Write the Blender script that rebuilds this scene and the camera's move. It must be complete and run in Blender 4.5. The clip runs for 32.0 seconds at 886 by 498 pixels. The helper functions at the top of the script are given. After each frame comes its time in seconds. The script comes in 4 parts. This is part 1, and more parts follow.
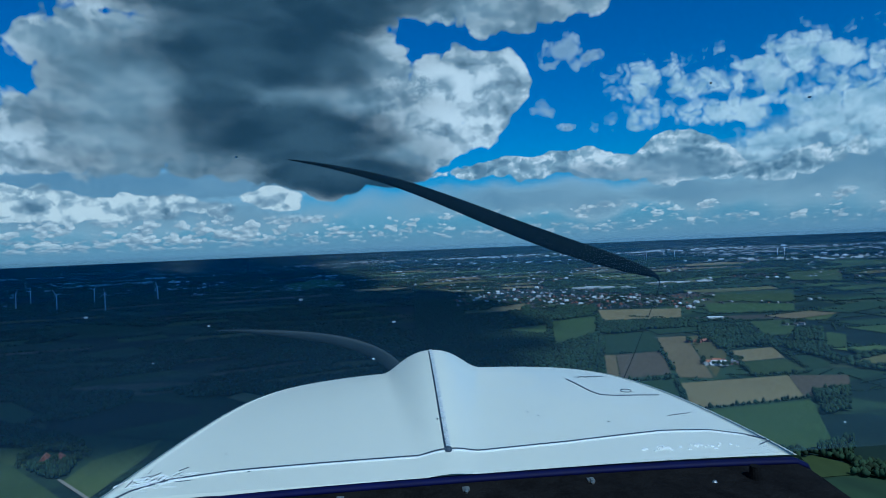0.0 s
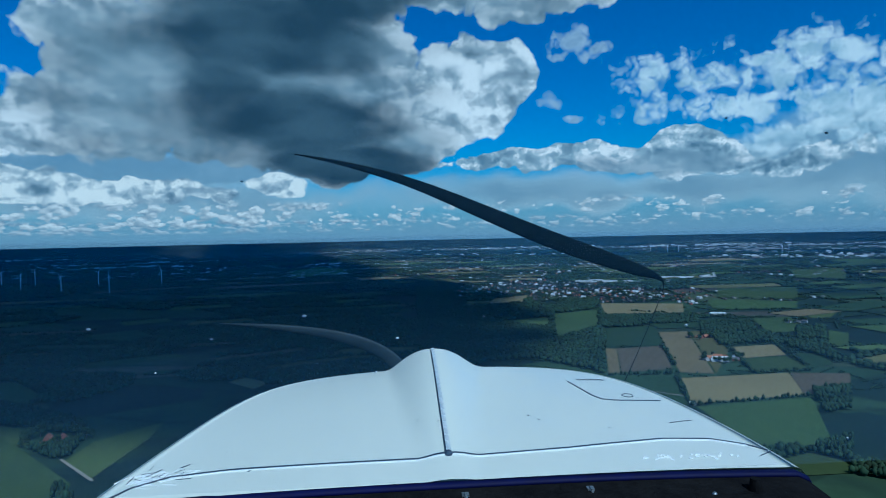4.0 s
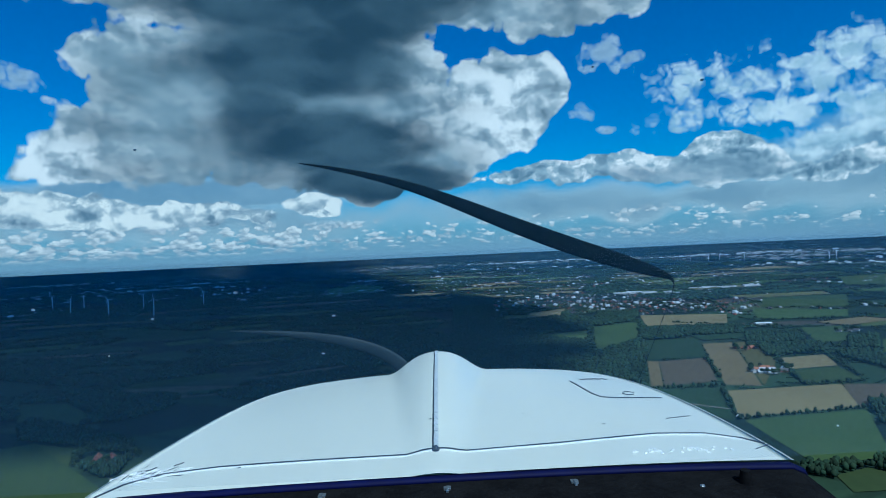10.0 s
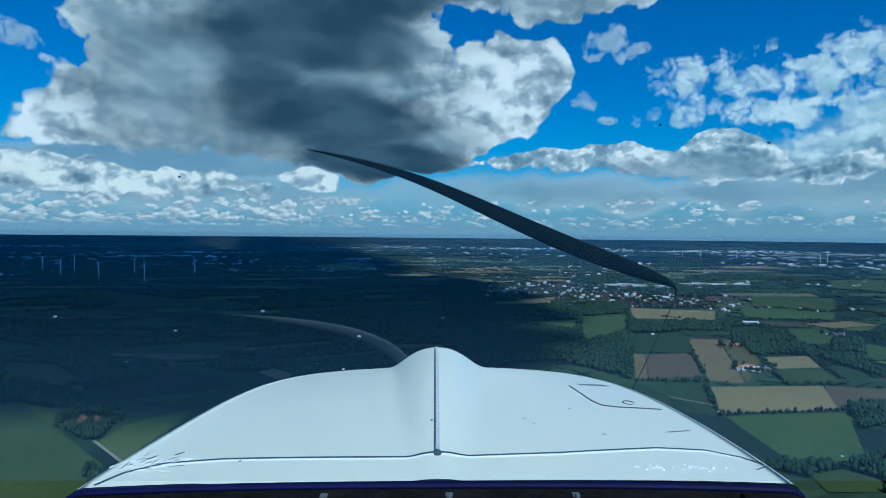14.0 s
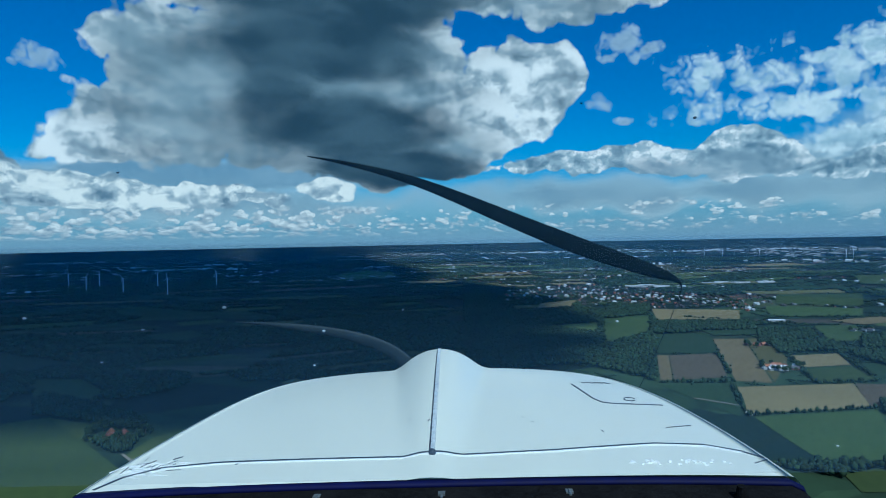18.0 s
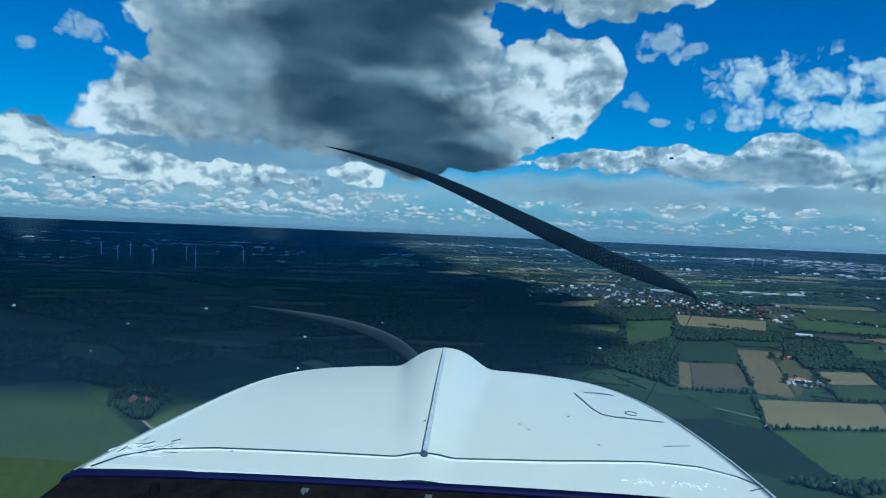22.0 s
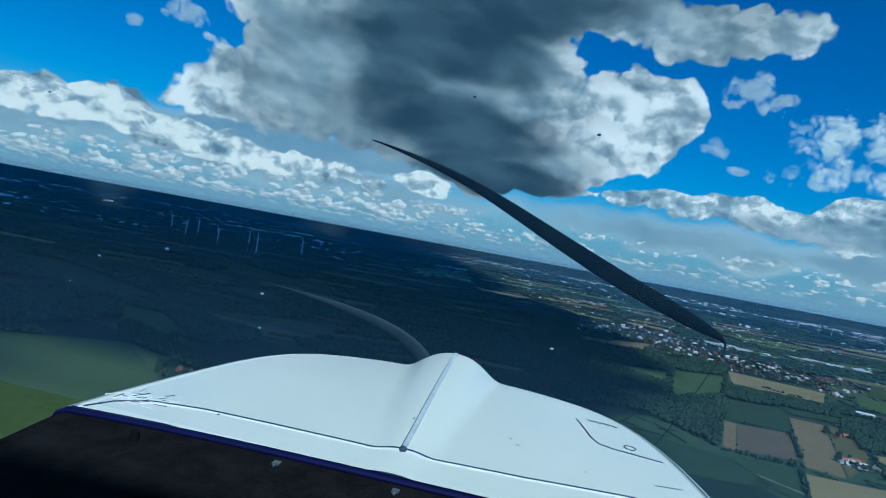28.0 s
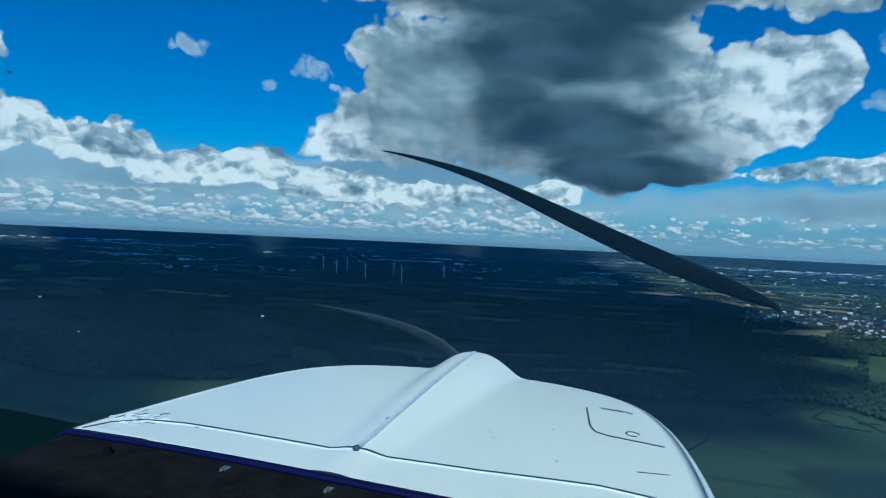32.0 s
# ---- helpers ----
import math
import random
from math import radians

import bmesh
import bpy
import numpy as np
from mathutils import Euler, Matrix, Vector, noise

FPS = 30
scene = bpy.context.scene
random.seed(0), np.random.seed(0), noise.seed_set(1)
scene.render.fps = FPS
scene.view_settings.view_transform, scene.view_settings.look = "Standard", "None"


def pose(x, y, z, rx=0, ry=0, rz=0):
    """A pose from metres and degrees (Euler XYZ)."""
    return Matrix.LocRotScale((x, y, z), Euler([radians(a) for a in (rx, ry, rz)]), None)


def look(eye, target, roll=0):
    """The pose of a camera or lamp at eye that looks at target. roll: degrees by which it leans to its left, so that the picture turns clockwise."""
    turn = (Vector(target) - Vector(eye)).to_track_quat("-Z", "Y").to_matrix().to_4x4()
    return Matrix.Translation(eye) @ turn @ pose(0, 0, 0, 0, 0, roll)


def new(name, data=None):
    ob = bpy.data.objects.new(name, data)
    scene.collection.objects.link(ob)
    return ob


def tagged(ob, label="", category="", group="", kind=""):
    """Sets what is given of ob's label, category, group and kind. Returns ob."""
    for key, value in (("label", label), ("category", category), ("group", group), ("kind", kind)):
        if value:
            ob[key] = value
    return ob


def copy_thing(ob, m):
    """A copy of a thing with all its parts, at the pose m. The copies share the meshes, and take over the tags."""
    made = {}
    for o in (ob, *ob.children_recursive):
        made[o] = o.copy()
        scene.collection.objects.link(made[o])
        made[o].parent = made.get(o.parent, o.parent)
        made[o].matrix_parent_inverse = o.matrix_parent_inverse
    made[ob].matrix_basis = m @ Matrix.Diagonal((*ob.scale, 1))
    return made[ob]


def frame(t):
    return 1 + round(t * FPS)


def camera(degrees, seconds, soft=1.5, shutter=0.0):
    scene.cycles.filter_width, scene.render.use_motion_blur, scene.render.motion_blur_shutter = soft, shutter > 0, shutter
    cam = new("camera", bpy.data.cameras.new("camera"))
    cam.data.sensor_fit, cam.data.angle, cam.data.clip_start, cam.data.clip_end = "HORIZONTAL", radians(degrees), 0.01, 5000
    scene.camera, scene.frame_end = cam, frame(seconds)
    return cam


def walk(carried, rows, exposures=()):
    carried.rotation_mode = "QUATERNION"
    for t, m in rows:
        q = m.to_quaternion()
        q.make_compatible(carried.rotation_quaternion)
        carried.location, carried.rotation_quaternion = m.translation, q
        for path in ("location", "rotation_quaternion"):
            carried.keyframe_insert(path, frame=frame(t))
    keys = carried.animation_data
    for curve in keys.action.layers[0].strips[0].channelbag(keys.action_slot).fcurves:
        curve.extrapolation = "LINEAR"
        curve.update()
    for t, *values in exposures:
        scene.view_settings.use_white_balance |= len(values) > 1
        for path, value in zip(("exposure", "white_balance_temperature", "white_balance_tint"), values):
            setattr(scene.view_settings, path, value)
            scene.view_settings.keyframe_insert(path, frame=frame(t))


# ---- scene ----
# ---------------------------------------------------------------- camera and its way
# The light aeroplane hangs in the air at HEIGHT metres; the camera swings round its nose.
HEIGHT = 300.0
ROWS = [
    (0.0, -0.073, -0.002, 300.002, 89.74, 2.41, -0.29),
    (0.5, -0.061, -0.001, 300.004, 89.66, 2.56, 0.21),
    (1.0, -0.065, -0.000, 300.012, 89.36, 0.50, 0.52),
    (1.5, -0.077, 0.000, 300.012, 89.40, -0.90, 0.38),
    (2.0, -0.089, 0.001, 300.016, 89.18, -1.59, 0.03),
    (2.5, -0.090, 0.001, 300.015, 89.25, -0.30, -0.32),
    (4.5, -0.071, 0.003, 300.026, 88.76, 1.24, 0.07),
    (5.0, -0.107, 0.001, 300.009, 89.48, -0.24, -1.06),
    (5.5, -0.100, -0.003, 299.993, 90.21, -0.02, -0.82),
    (6.0, -0.068, -0.003, 299.989, 90.46, -0.77, 0.69),
    (6.5, -0.055, -0.004, 299.994, 90.24, -2.42, 1.65),
    (7.0, -0.024, -0.003, 299.990, 90.40, -0.51, 2.53),
    (7.5, -0.003, -0.002, 299.991, 90.35, 0.14, 3.30),
    (8.0, -0.001, -0.001, 299.996, 90.11, 0.24, 3.36),
    (8.5, -0.013, 0.000, 300.002, 89.86, -0.48, 3.01),
    (9.0, -0.007, 0.000, 300.005, 89.69, 0.92, 2.90),
    (9.5, 0.014, 0.002, 299.999, 89.88, 3.20, 3.27),
    (10.0, 0.011, -0.001, 299.989, 90.36, 2.66, 3.28),
    (10.5, -0.020, -0.002, 299.995, 90.09, 1.77, 2.17),
    (11.0, -0.028, 0.000, 300.008, 89.52, 2.35, 1.65),
    (11.5, -0.024, 0.001, 300.010, 89.44, 1.79, 1.96),
    (12.0, -0.023, 0.002, 300.019, 89.09, 0.65, 2.30),
    (12.5, -0.020, 0.003, 300.022, 88.95, -0.32, 2.69),
    (13.0, -0.024, 0.003, 300.024, 88.86, -1.03, 2.68),
    (13.5, -0.019, 0.004, 300.024, 88.82, -0.18, 2.68),
    (15.5, -0.025, 0.007, 300.036, 88.30, -2.55, 3.07),
    (16.0, -0.006, 0.006, 300.028, 88.65, -1.64, 3.68),
    (16.5, 0.019, 0.007, 300.025, 88.79, -0.50, 4.46),
    (17.0, 0.046, 0.009, 300.021, 88.97, 1.16, 5.22),
    (17.5, 0.045, 0.009, 300.019, 89.03, 1.84, 4.97),
    (18.0, 0.028, 0.006, 300.014, 89.27, 1.14, 4.41),
    (18.5, 0.006, 0.006, 300.025, 88.79, -0.03, 3.73),
    (19.0, -0.005, 0.006, 300.031, 88.52, -0.66, 3.45),
    (19.5, -0.001, 0.007, 300.031, 88.55, -1.87, 3.96),
    (20.0, -0.010, 0.008, 300.033, 88.44, -3.49, 4.00),
    (20.5, -0.005, 0.005, 300.026, 88.77, -2.39, 3.90),
    (21.0, 0.046, 0.009, 300.019, 89.06, 1.00, 5.22),
    (21.5, 0.061, 0.014, 300.035, 88.38, -1.84, 6.68),
    (22.0, 0.060, 0.014, 300.034, 88.41, -2.44, 6.80),
    (22.5, 0.052, 0.010, 300.022, 88.96, -1.26, 6.09),
    (23.0, 0.049, 0.008, 300.013, 89.36, 0.04, 5.61),
    (23.5, 0.048, 0.008, 300.016, 89.19, -0.34, 5.67),
    (24.0, 0.051, 0.009, 300.015, 89.25, -0.46, 5.85),
    (24.5, 0.069, 0.011, 300.011, 89.42, 0.87, 6.29),
    (26.5, 0.058, 0.006, 299.998, 90.00, -4.38, 7.04),
    (27.0, 0.051, 0.013, 300.002, 89.76, -7.93, 7.69),
    (27.5, 0.092, 0.024, 300.011, 89.31, -9.35, 9.89),
    (28.0, 0.136, 0.035, 300.012, 89.27, -10.50, 12.08),
    (28.5, 0.175, 0.048, 300.011, 89.27, -11.82, 14.13),
    (29.0, 0.202, 0.062, 300.016, 88.96, -13.51, 15.85),
    (29.5, 0.242, 0.068, 300.013, 89.22, -12.33, 17.20),
    (30.0, 0.306, 0.087, 300.007, 89.61, -10.88, 19.64),
    (30.5, 0.355, 0.112, 300.006, 89.64, -10.53, 21.94),
    (31.0, 0.391, 0.139, 300.009, 89.37, -9.53, 23.78),
    (31.5, 0.427, 0.157, 300.014, 89.03, -5.46, 24.59),
    (32.0, 0.446, 0.165, 300.007, 89.25, -2.67, 24.77),
]
cam = camera(71.0, 32.0, soft=0.6)
EXPOSURES = [(t, stops, kelvin, -4) for t, stops, kelvin in ((0.0, -0.46, 4780), (3.0, -0.36, 4780), (8.5, -0.24, 4880), (11.0, -0.16, 5000), (16.0, -0.20, 5080), (23.0, -0.14, 5120), (32.0, -0.20, 5120))]
walk(cam, [(t, pose(x, y, z, rx, ry, rz)) for t, x, y, z, rx, ry, rz in ROWS], EXPOSURES)
AIRCRAFT = pose(0, 0, HEIGHT, 0.04, -0.25, 3.48)


# ---------------------------------------------------------------- node helpers
class Tree:
    """Short names for the nodes of one node tree."""

    def __init__(self, tree):
        self.t = tree

    def node(self, kind):
        return self.t.nodes.new(kind)

    def voronoi(self, where, scale, feature="F1", distance="EUCLIDEAN"):
        n = self.node("ShaderNodeTexVoronoi")
        n.voronoi_dimensions, n.feature, n.distance = "2D", feature, distance
        self.put(n.inputs["Vector"], where)
        n.inputs["Scale"].default_value = scale
        return n

    def put(self, socket, value):
        if isinstance(value, bpy.types.NodeSocket):
            self.t.links.new(value, socket)
        else:
            socket.default_value = value

    def math(self, op, a, b=0.0, c=0.0, clamp=False):
        n = self.node("ShaderNodeMath")
        n.operation, n.use_clamp = op, clamp
        for i, v in enumerate((a, b, c)):
            self.put(n.inputs[i], v)
        return n.outputs[0]

    def vec(self, op, a, b=(0, 0, 0)):
        n = self.node("ShaderNodeVectorMath")
        n.operation = op
        self.put(n.inputs[0], a)
        self.put(n.inputs[1], b)
        return n.outputs["Value"] if op in ("LENGTH", "DOT_PRODUCT") else n.outputs[0]

    def noise(self, where, scale, detail=4.0, rough=0.55, lac=2.0, warp=0.0, out=0):
        n = self.node("ShaderNodeTexNoise")
        self.put(n.inputs["Vector"], where)
        for k, v in (("Scale", scale), ("Detail", detail), ("Roughness", rough), ("Lacunarity", lac), ("Distortion", warp)):
            n.inputs[k].default_value = v
        return n.outputs[out]

    def step(self, v, a, b, lo=0.0, hi=1.0):
        n = self.node("ShaderNodeMapRange")
        n.interpolation_type = "SMOOTHSTEP"
        for i, q in enumerate((v, a, b, lo, hi)):
            self.put(n.inputs[i], q)
        return n.outputs[0]

    def mix(self, f, a, b, blend="MIX"):
        n = self.node("ShaderNodeMix")
        n.data_type, n.blend_type = "RGBA", blend
        self.put(n.inputs[0], f)
        for sock, v in ((n.inputs[6], a), (n.inputs[7], b)):
            self.put(sock, (*v, 1.0) if isinstance(v, tuple) and len(v) == 3 else v)
        return n.outputs[2]


# ---------------------------------------------------------------- sky and sun
SUN_ELEV, SUN_AZ = 48.0, 155.0  # degrees; azimuth counted clockwise from straight ahead


def make_world():
    w = bpy.data.worlds.new("sky")
    w.use_nodes = True
    w.node_tree.nodes.clear()
    T = Tree(w.node_tree)
    ray = T.node("ShaderNodeTexCoord").outputs["Generated"]
    xyz = T.node("ShaderNodeSeparateXYZ")
    T.put(xyz.inputs[0], ray)
    x, y, z = xyz.outputs
    az = T.math("MULTIPLY", T.math("ARCTAN2", T.math("MULTIPLY", x, -1.0), y), 57.2958)
    el = T.math("MULTIPLY", T.math("ARCSINE", z), 57.2958)
    sky = T.node("ShaderNodeTexSky")
    sky.sky_type, sky.sun_disc, sky.altitude = "NISHITA", False, 300
    sky.sun_elevation, sky.sun_rotation = radians(SUN_ELEV), radians(SUN_AZ)
    sky.air_density, sky.dust_density, sky.ozone_density = 1.0, 0.6, 2.0
    hue = T.node("ShaderNodeHueSaturation")
    T.put(hue.inputs["Color"], sky.outputs[0])
    hue.inputs["Hue"].default_value = 0.5
    hue.inputs["Saturation"].default_value = 1.35
    hue.inputs["Value"].default_value = 0.085
    blue = T.mix(1.0, hue.outputs[0], (0.25, 0.90, 1.22), "MULTIPLY")
    # the pale band of haze over the horizon
    haze = T.math("POWER", T.step(el, 10.0, -0.5), 1.4)
    base = T.mix(T.math("MULTIPLY", haze, 0.9), blue, (0.25, 0.375, 0.49))

    pos = T.node("ShaderNodeCombineXYZ")
    T.put(pos.inputs[0], T.math("MULTIPLY", az, 0.1))
    T.put(pos.inputs[1], T.math("MULTIPLY", el, 0.1))
    pos = pos.outputs[0]
    wob = T.vec("SUBTRACT", T.noise(pos, 2.0, 2.0, 0.5, out=1), (0.5, 0.5, 0.5))
    bend = T.vec("MULTIPLY", wob, (0.44, 0.36, 0.0))
    bent = T.vec("ADD", pos, bend)
    fray = T.vec("MULTIPLY", T.vec("SUBTRACT", T.noise(pos, 7.0, 9.0, 0.68, out=1), (0.5, 0.5, 0.5)), (0.15, 0.13, 0.0))

    def lumps(where, items):
        """Soft clumps of cloud: azimuth, elevation and half sizes in degrees, thickness."""
        total = None
        for a, e, ra, re, k in items:
            d = T.vec("MULTIPLY", T.vec("SUBTRACT", where, (a * 0.1, e * 0.1, 0)), (10.0 / ra, 10.0 / re, 0.0))
            v = T.math("MULTIPLY", T.math("SUBTRACT", 1.0, T.vec("DOT_PRODUCT", d, d)), k)
            total = v if total is None else T.math("SMOOTH_MAX", total, v, 0.3)
        return T.math("MAXIMUM", total, -1.5)

    def warped(where, scale, amount):
        """The same place, drawn a little aside by a noise."""
        aside = T.vec("SUBTRACT", T.noise(where, scale, 3.0, 0.55, out=1), (0.5, 0.5, 0.5))
        return T.vec("ADD", where, T.vec("MULTIPLY", aside, (amount, amount * 0.8, 0.0)))

    def billow(where, scale, detail=6.0, knobs=1.0):
        """Rounded puffs of several sizes, like a cauliflower's head."""
        bent_in = warped(where, scale * 1.5, 0.35 / scale)
        total = T.math("MULTIPLY", T.noise(where, scale, detail, 0.56), 0.9)
        for size, weight in ((1.5, 0.50), (3.9, 0.26)):
            d = T.voronoi(bent_in, scale * size).outputs["Distance"]
            total = T.math("ADD", total, T.math("MULTIPLY", T.math("SUBTRACT", 0.20, T.math("MULTIPLY", d, d)), weight * knobs))
        return total

    def relief(where, scale, reach, knobs):
        """How much a place faces the sun, over the swells of the cloud."""
        flat = T.vec("MULTIPLY", where, (0.85, 1.25, 1.0))
        up = T.vec("ADD", flat, (-0.5 * reach, 0.85 * reach, 0.0))
        return T.math("SUBTRACT", billow(flat, scale, 5.0, knobs), billow(up, scale, 5.0, knobs))

    out = base

    def layer(below, items, scale, amp, lo, hi, tones, emboss=1.0, thick=(0.3, 1.1), drop=0.5, knobs=1.0, core=None, cover=1.0, mood=0.55, reach=0.10):
        """One bank of cloud over the sky below it. tones: shade, middle, bright."""
        crisp = T.vec("ADD", pos, fray)
        dens = T.math("ADD", lumps(T.vec("ADD", pos, bend), items), T.math("MULTIPLY", T.math("SUBTRACT", billow(crisp, scale, 7.0, knobs), 0.45), amp))
        alpha = T.math("MULTIPLY", T.step(dens, lo, hi), cover)
        lit = T.math("ADD", mood, T.math("MULTIPLY", relief(crisp, scale, reach, knobs), emboss * (0.6 if emboss > 1 else 1.0)))
        if emboss > 1:
            lit = T.math("ADD", lit, T.math("MULTIPLY", relief(crisp, scale * 2.7, reach * 0.45, knobs), emboss * 0.38))
            lit = T.math("ADD", lit, T.math("MULTIPLY", relief(pos, scale * 0.5, reach * 2.4, knobs * 0.6), emboss * 0.75))
        lit = T.math("SUBTRACT", lit, T.math("MULTIPLY", T.step(dens, thick[0], thick[1]), drop))
        swell = T.math("SUBTRACT", T.noise(T.vec("MULTIPLY", bent, (0.9, 1.7, 1.0)), scale * 0.42, 4.0, 0.5), 0.5)
        lit = T.math("ADD", lit, T.math("MULTIPLY", swell, 0.9))
        col = T.mix(T.step(lit, 0.45, 1.0), T.mix(T.step(lit, -0.1, 0.6), tones[0], tones[1]), tones[2])
        for spots, lay, dark, pale in core or ():
            flat = T.vec("MULTIPLY", warped(pos, 2.2, 0.30), (0.75, 1.9, 1.0))
            c = T.math("ADD", lumps(T.vec("ADD", pos, T.vec("MULTIPLY", bend, (0.6, 0.6, 0.0))), spots), T.math("MULTIPLY", T.math("SUBTRACT", T.noise(flat, 1.5, 7.0, 0.55), 0.5), 2.2))
            tone = T.mix(T.step(T.noise(flat, 1.7, 4.0, 0.45), 0.36, 0.66), dark, pale)
            col = T.mix(T.math("MULTIPLY", T.step(c, lay[0], lay[1]), lay[2]), col, tone)
        return T.mix(alpha, below, col)

    # far rows of small cumulus, smaller towards the horizon
    def far_rows(below, across, along, low_edge, top, lo, hi, white, seed):
        rows = T.node("ShaderNodeCombineXYZ")
        T.put(rows.inputs[0], T.math("MULTIPLY", az, across))
        T.put(rows.inputs[1], T.math("MULTIPLY", el, along))
        rows.inputs[2].default_value = seed
        rows = rows.outputs[0]
        r1 = billow(rows, 1.0)
        r2 = billow(T.vec("ADD", rows, (-0.10, 0.22, 0.0)), 1.0)
        groups = T.math("MULTIPLY", T.math("SUBTRACT", T.noise(T.vec("MULTIPLY", pos, (1.0, 4.0, 1.0)), 1.4, 2.0), 0.5), 0.30)
        band = T.math("MULTIPLY", T.step(el, low_edge, low_edge + 0.4), T.step(el, top, top * 0.8))
        side = T.math("MULTIPLY", T.step(az, 2.0, 18.0), 0.10)
        cover = T.math("MULTIPLY", T.step(T.math("ADD", T.math("ADD", r1, side), groups), lo, hi), band)
        lit = T.math("ADD", 0.50, T.math("MULTIPLY", T.math("SUBTRACT", r1, r2), 2.6), clamp=True)
        return T.mix(T.math("MULTIPLY", cover, 0.9), below, T.mix(lit, (0.20, 0.30, 0.38), white))

    # thin grey veil low over the horizon
    veil = [(-16.0, 3.9, 26.0, 1.5, 1.0), (-34.0, 5.4, 13.0, 3.6, 1.2), (26.0, 3.4, 22.0, 1.7, 0.9), (25.0, 6.0, 18.0, 1.8, 1.8), (55.0, 4.0, 24.0, 2.4, 0.9)]
    out = layer(out, veil, 1.6, 1.3, -0.5, 0.9, ((0.22, 0.33, 0.41), (0.40, 0.51, 0.56), (0.60, 0.68, 0.70)), 0.5, cover=0.85, knobs=0.4, mood=0.62)
    out = far_rows(out, 0.62, 1.5, 0.5, 1.9, 0.49, 0.58, (0.58, 0.66, 0.69), 3.0)
    out = far_rows(out, 0.42, 0.80, 1.0, 3.6, 0.52, 0.58, (0.82, 0.86, 0.84), 7.0)
    # broken altocumulus high on one side
    alto = [(-22.0, 13.2, 6.8, 2.5, 0.6), (-30.0, 13.0, 8.5, 2.8, 0.8), (-26.0, 10.6, 9.5, 2.0, 0.75), (-35.0, 8.4, 10.5, 3.4, 1.0), (-46.0, 10.0, 12.0, 6.5, 1.0), (-18.0, 10.8, 3.5, 1.5, 0.3)]
    out = layer(out, alto, 4.6, 2.4, 0.0, 0.95, ((0.28, 0.43, 0.53), (0.50, 0.66, 0.73), (0.78, 0.89, 0.91)), 0.9, (0.7, 1.8), 0.30, cover=0.93, mood=0.75)
    # cumulus rows low on the other side
    bank = [(35.5, 4.7, 7.2, 1.5, 1.2), (28.0, 4.2, 8.0, 1.2, 1.1), (42.5, 6.0, 5.5, 1.7, 1.2), (38.0, 5.2, 6.0, 1.4, 1.1), (48.0, 5.0, 5.0, 1.4, 1.0), (54.5, 6.6, 4.6, 2.0, 1.2), (60.5, 7.6, 3.6, 2.4, 1.2),
            (67.0, 7.0, 6.0, 2.8, 1.2), (80.0, 7.0, 9.0, 3.0, 1.2), (15.2, 4.7, 3.2, 0.9, 1.1), (22.0, 3.8, 4.0, 0.8, 0.9), (64.0, 13.0, 4.5, 1.7, 1.0)]
    out = layer(out, bank, 2.7, 1.7, 0.0, 0.28, ((0.16, 0.25, 0.32), (0.42, 0.52, 0.57), (0.90, 0.93, 0.88)), 2.3, (0.5, 1.6), 0.20, reach=0.15, mood=0.68)
    # long cumulus with a bright head under the altocumulus
    tail = [(-10.5, 6.6, 11.5, 1.0, 1.3), (-15.5, 6.7, 6.5, 1.4, 1.2), (-21.2, 6.8, 3.9, 2.1, 1.7), (-24.2, 6.4, 2.8, 1.7, 1.4), (-29.5, 5.4, 4.5, 1.2, 0.7)]
    out = layer(out, tail, 4.0, 1.3, 0.0, 0.22, ((0.15, 0.25, 0.33), (0.40, 0.52, 0.58), (0.93, 0.95, 0.93)), 1.7, (0.6, 1.5), 0.10,
                core=[([(-18.0, 5.9, 7.0, 0.9, 1.0)], (-0.9, 0.9, 0.75), (0.16, 0.26, 0.34), (0.28, 0.39, 0.46))], reach=0.12)
    # the great cloud ahead
    body = [(30.8, 10.6, 6.0, 3.6, 1.2), (32.8, 8.6, 4.6, 1.9, 1.1), (28.0, 15.5, 6.2, 4.0, 1.2), (27.0, 9.2, 8.0, 2.7, 1.2), (14.5, 14.0, 14.0, 8.4, 2.6), (8.6, 7.5, 8.4, 2.8, 2.3), (18.0, 8.4, 6.0, 2.2, 1.2),
            (-2.0, 13.6, 6.4, 4.2, 1.3), (-5.6, 14.6, 3.6, 3.0, 1.1), (0.0, 10.0, 6.0, 2.4, 1.1), (14.0, 22.0, 24.0, 3.6, 1.4), (-8.0, 21.0, 10.0, 2.5, 1.2), (24.0, 13.0, 8.0, 5.0, 1.4), (8.0, 36.0, 44.0, 12.0, 1.5)]
    rim = ([(18.0, 13.0, 14.8, 9.0, 1.05), (10.0, 8.2, 10.0, 3.4, 1.0), (10.0, 30.0, 40.0, 11.0, 1.0)], (-1.0, 0.85, 0.88), (0.110, 0.172, 0.21), (0.25, 0.345, 0.39))
    dark = ([(14.6, 17.4, 8.8, 2.9, 1.3), (12.6, 10.4, 8.2, 2.6, 1.2), (19.5, 13.5, 3.6, 3.6, 0.8), (8.4, 6.6, 7.2, 2.0, 1.5), (14.0, 23.5, 15.0, 5.5, 1.2)], (-0.95, 0.75, 1.0), (0.034, 0.069, 0.098), (0.076, 0.128, 0.164))
    out = layer(out, body, 2.3, 1.7, 0.0, 0.30, ((0.13, 0.20, 0.25), (0.38, 0.47, 0.52), (0.92, 0.95, 0.93)), 1.5, (0.6, 2.4), 0.25, 0.9, [rim, dark], mood=0.76, reach=0.20)
